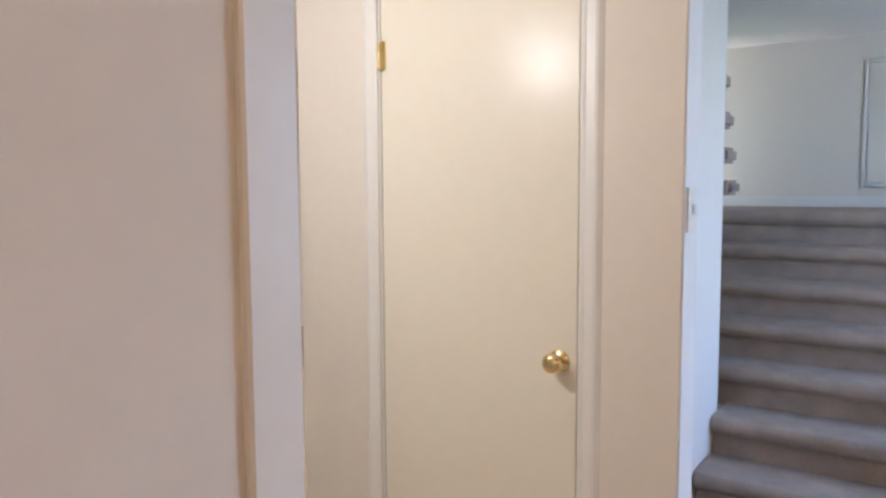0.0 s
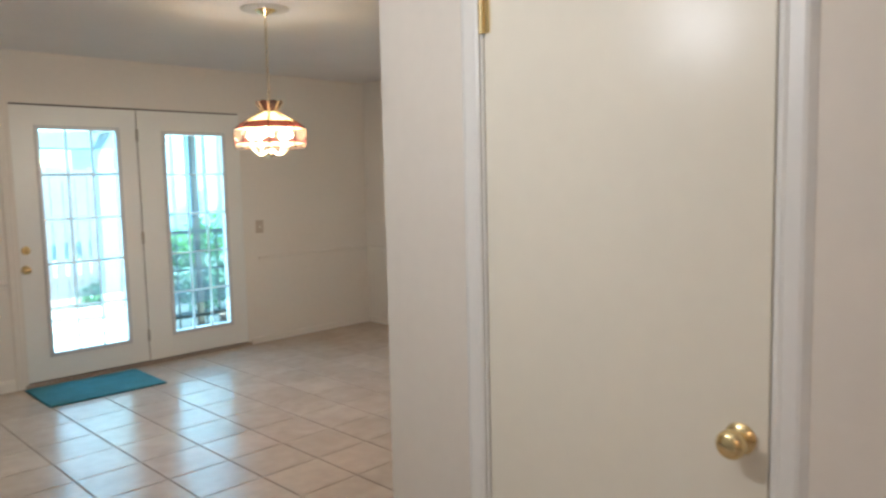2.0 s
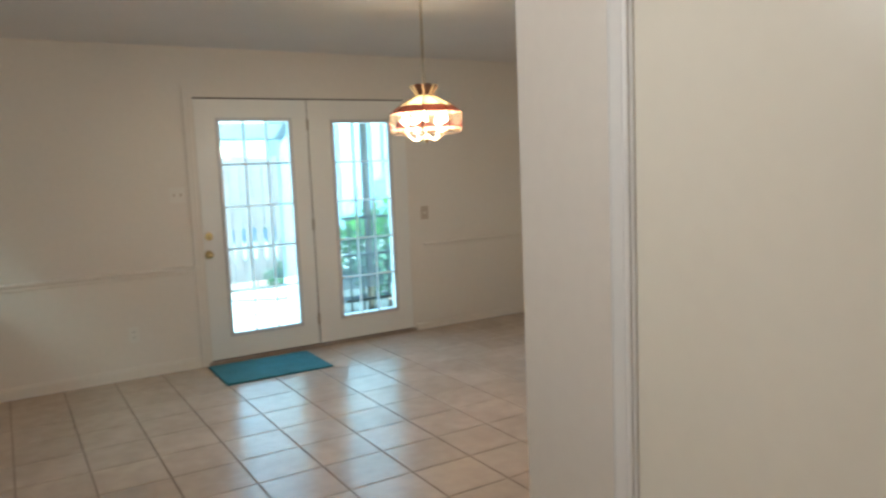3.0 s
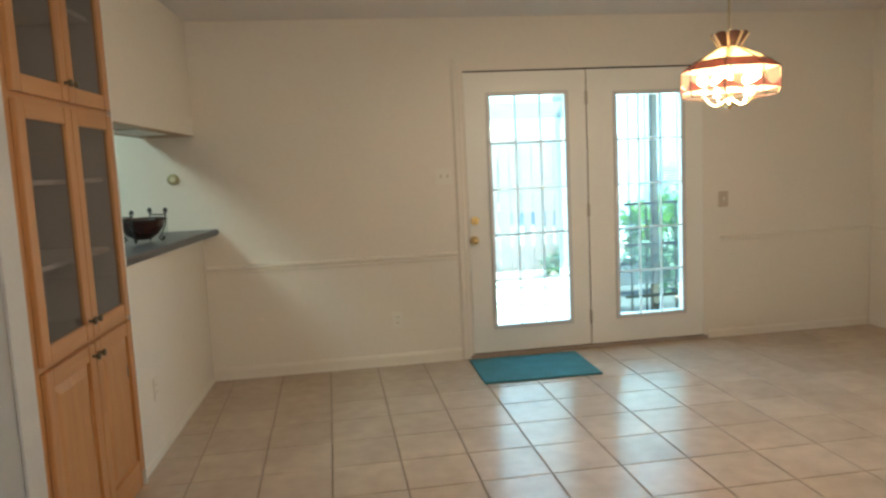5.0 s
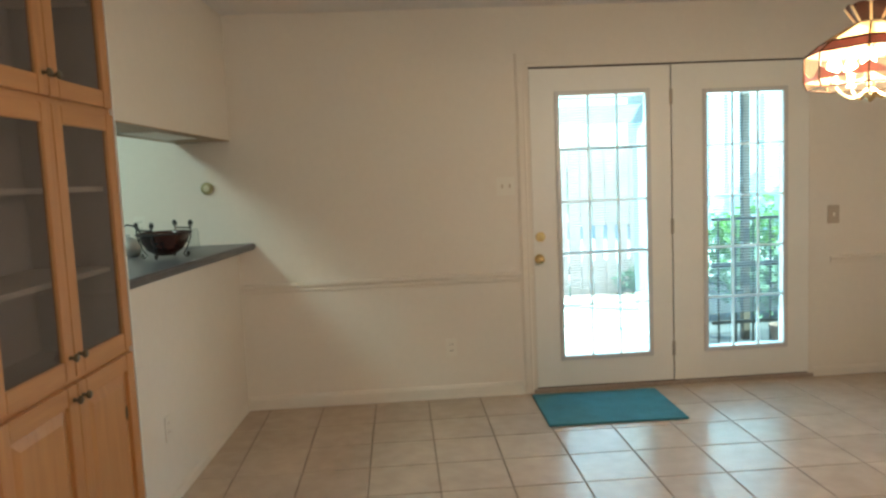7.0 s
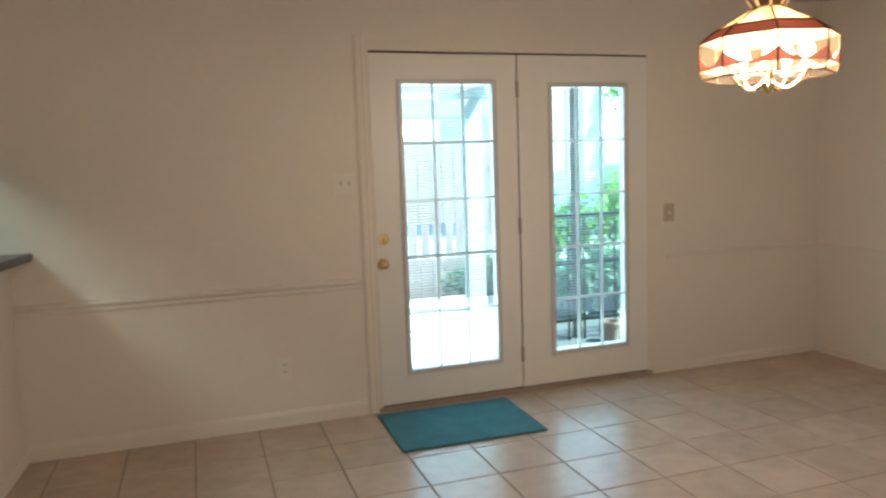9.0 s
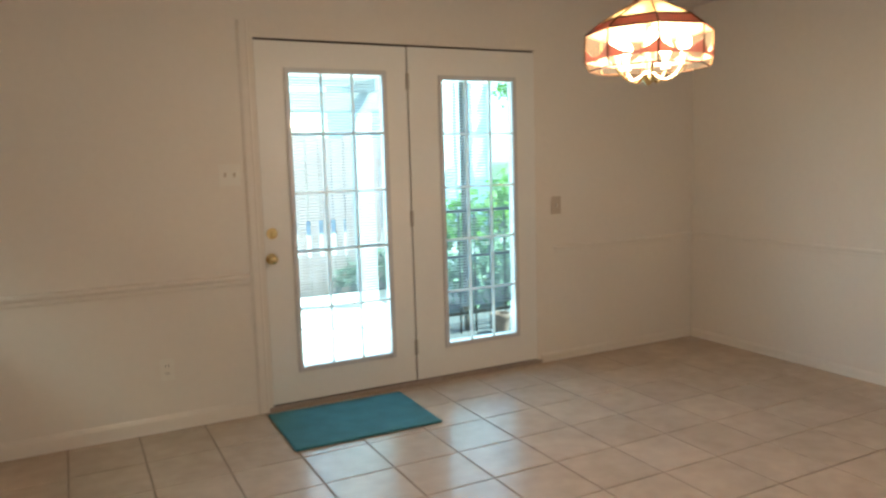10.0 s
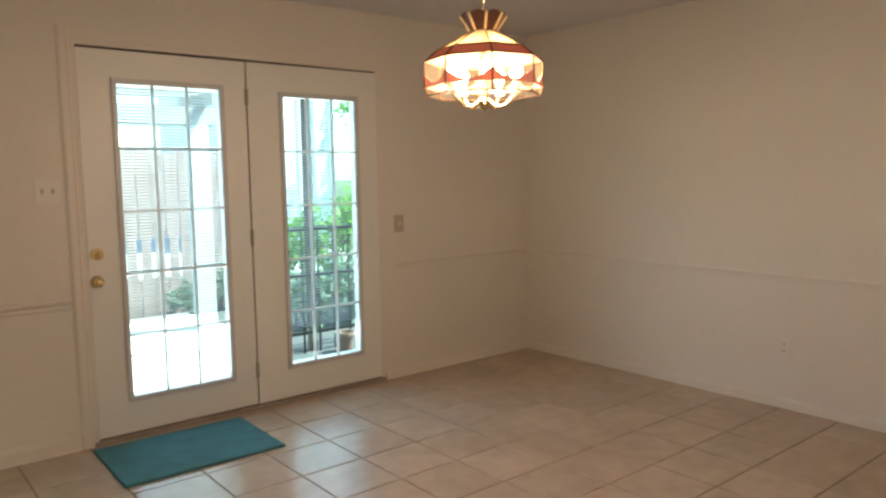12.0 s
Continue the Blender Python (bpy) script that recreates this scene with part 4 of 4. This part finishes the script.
part("roof", extrude_profile([(-0.6, 5.2), (4.6, 5.2), (2.0, 6.6)], None, (-1.6, 0, 0), (1.7, 0, 0), (0, 0, 1), (0, 1, 0)), ROOFDARK, nb)


def leafy(bm, rng, center, radii, count, size):
    """Many small folded leaves scattered through an uneven cloud."""
    c = Vector(center)
    for _ in range(count):
        d = Vector((rng.gauss(0, 1), rng.gauss(0, 1), rng.gauss(0, 1))).normalized()
        rr = rng.uniform(0.35, 1.0) * (0.8 + 0.35 * noise.noise(d * 2.1 + c))
        p = c + Vector((d.x * radii[0], d.y * radii[1], d.z * radii[2])) * rr
        if p.z < 0.03:
            continue
        t = Euler((rng.uniform(-1, 1), rng.uniform(-1, 1), rng.uniform(0, 6.28))).to_matrix()
        s = size * rng.uniform(0.6, 1.3)
        v = [bm.verts.new(p + t @ Vector(q) * s) for q in ((-1, 0, 0), (0, -0.42, 0.12), (1, 0, 0), (0, 0.42, 0.12))]
        bm.faces.new((v[0], v[1], v[2])), bm.faces.new((v[0], v[2], v[3]))


def bush(name, label, place, clumps, leaves, size, seed, mat=LEAF):
    rng = random.Random(seed)
    reach = 0.3 if max(c[2] for c, r in clumps) < 0.5 else 1.0
    b = thing(name, label, "bush", "garden bushes", place)
    bm = bmesh.new()
    for k in range(5):
        a = rng.uniform(0, 6.28)
        tube([(0, 0, 0), (0.12 * math.cos(a) * reach, 0.12 * math.sin(a) * reach, 0.35 * reach), (0.3 * math.cos(a) * reach, 0.3 * math.sin(a) * reach, 0.8 * reach)], 0.018 * reach, 6, bm)
    part("stem", bm, BARK, b)
    bm = bmesh.new()
    for c, r in clumps:
        leafy(bm, rng, c, r, leaves, size)
    part("foliage", bm, mat, b)
    return b


bush("bush", "leafy green bush behind the railing", (6.3, 10.9, -0.16), [((0, 0, 0.7), (0.7, 0.5, 0.6)), ((0.7, 0.2, 1.0), (0.6, 0.5, 0.5)), ((-0.6, 0.1, 0.6), (0.5, 0.4, 0.5))], 500, 0.07, 5)
bush("bush", "tall leafy green shrub near the patio", (7.6, 11.6, -0.16), [((0, 0, 0.9), (0.8, 0.6, 0.8)), ((0.4, 0.2, 1.6), (0.6, 0.5, 0.6))], 600, 0.08, 6)
bush("bush", "low green shrub below the fence", (4.25, 10.33, -0.16), [((0, 0, 0.25), (0.35, 0.10, 0.22)), ((0.5, 0, 0.32), (0.4, 0.10, 0.30)), ((1.1, 0, 0.28), (0.4, 0.10, 0.26))], 330, 0.045, 7, DARKLEAF)
bush("bush", "low dark shrub in the garden bed", (5.3, 8.75, -0.10), [((0, 0, 0.42), (0.5, 0.3, 0.42)), ((0.7, 0.2, 0.45), (0.5, 0.3, 0.45)), ((-0.42, 0, 0.36), (0.35, 0.25, 0.36)), ((1.3, 0.2, 0.4), (0.5, 0.3, 0.4))], 620, 0.05, 8, DARKLEAF)


def tree(place, seed):
    rng = random.Random(seed)
    t = thing("tree", "leafy green garden tree beyond the railing", "tree", place=place)
    bm = tube([(0, 0, 0), (0.05, 0.02, 1.2), (-0.04, 0.05, 2.4), (0.03, 0, 3.4)], 0.11, 10)
    tips = []
    for k in range(9):
        a, z = rng.uniform(0, 6.28), rng.uniform(1.3, 3.2)
        e = Vector((math.cos(a) * rng.uniform(0.7, 1.3), math.sin(a) * rng.uniform(0.7, 1.3), z + rng.uniform(0.4, 1.1)))
        tube([(0, 0, z), tuple(e * 0.5 + Vector((0, 0, z * 0.5 + 0.1))), tuple(e)], 0.03, 6, bm)
        tips.append(e)
    part("trunk", bm, BARK, t)
    bm = bmesh.new()
    for e in tips:
        leafy(bm, rng, e, (0.75, 0.75, 0.55), 380, 0.085)
    part("crown", bm, LEAF, t)
    return t


tree((11.3, 15.5, -0.16), 11)
pot = thing("flower_pot", "terracotta pot standing on the patio", "flower pot", place=(4.60, 7.72, -0.09))
pot.scale = (0.5, 0.5, 0.6)
part("pot", lathe([(0, 0), (0.11, 0), (0.16, 0.24), (0.175, 0.24), (0.175, 0.29), (0.15, 0.29), (0.14, 0.22), (0, 0.2)], 24), BRICK, pot, "", True)

# ---------------------------------------------------------------- floor tiles
PITCH, JOINT, TX0, TY0 = 0.332, 0.006, 1.625 - 5 * 0.332, 5.458 - 18 * 0.332
tile_mesh = {}


def tile(x0, x1, y0, y1):
    w, h = round(x1 - x0, 3), round(y1 - y0, 3)
    if (w, h) not in tile_mesh:
        bm = box((-w / 2, w / 2, -h / 2, h / 2, -0.006, 0.0))
        bmesh.ops.bevel(bm, geom=[e for e in bm.edges if e.verts[0].co.z > -0.001 and e.verts[1].co.z > -0.001], offset=0.0025, segments=1, affect="EDGES")
        tile_mesh[w, h] = mesh_of("tile", bm, TILE)
    ob = new("tile", tile_mesh[w, h])
    ob.location = ((x0 + x1) / 2, (y0 + y1) / 2, 0)
    ob.parent = floor


rest = bmesh.new()
for i in range(-6, 20):
    for j in range(-4, 24):
        x0, x1 = TX0 + i * PITCH + JOINT / 2, TX0 + (i + 1) * PITCH - JOINT / 2
        y0, y1 = TY0 + j * PITCH + JOINT / 2, TY0 + (j + 1) * PITCH - JOINT / 2
        cy = (y0 + y1) / 2
        if cy > YH + 0.05:
            lo, hi = 0.18, (XC if cy < YC else XR)
            x0, x1, y1 = max(x0, lo), min(x1, hi), min(y1, YW)
            if x1 - x0 > 0.02 and y1 - y0 > 0.02:
                tile(x0, x1, y0, y1)
        elif -1.6 < y0 and -2.8 < x0 and x1 < 3.4:
            box((x0, x1, y0, y1, -0.006, 0.0), bm=rest)
ob = part("hall_tiles", rest, TILE, floor)
ob["kind"] = "stuff"
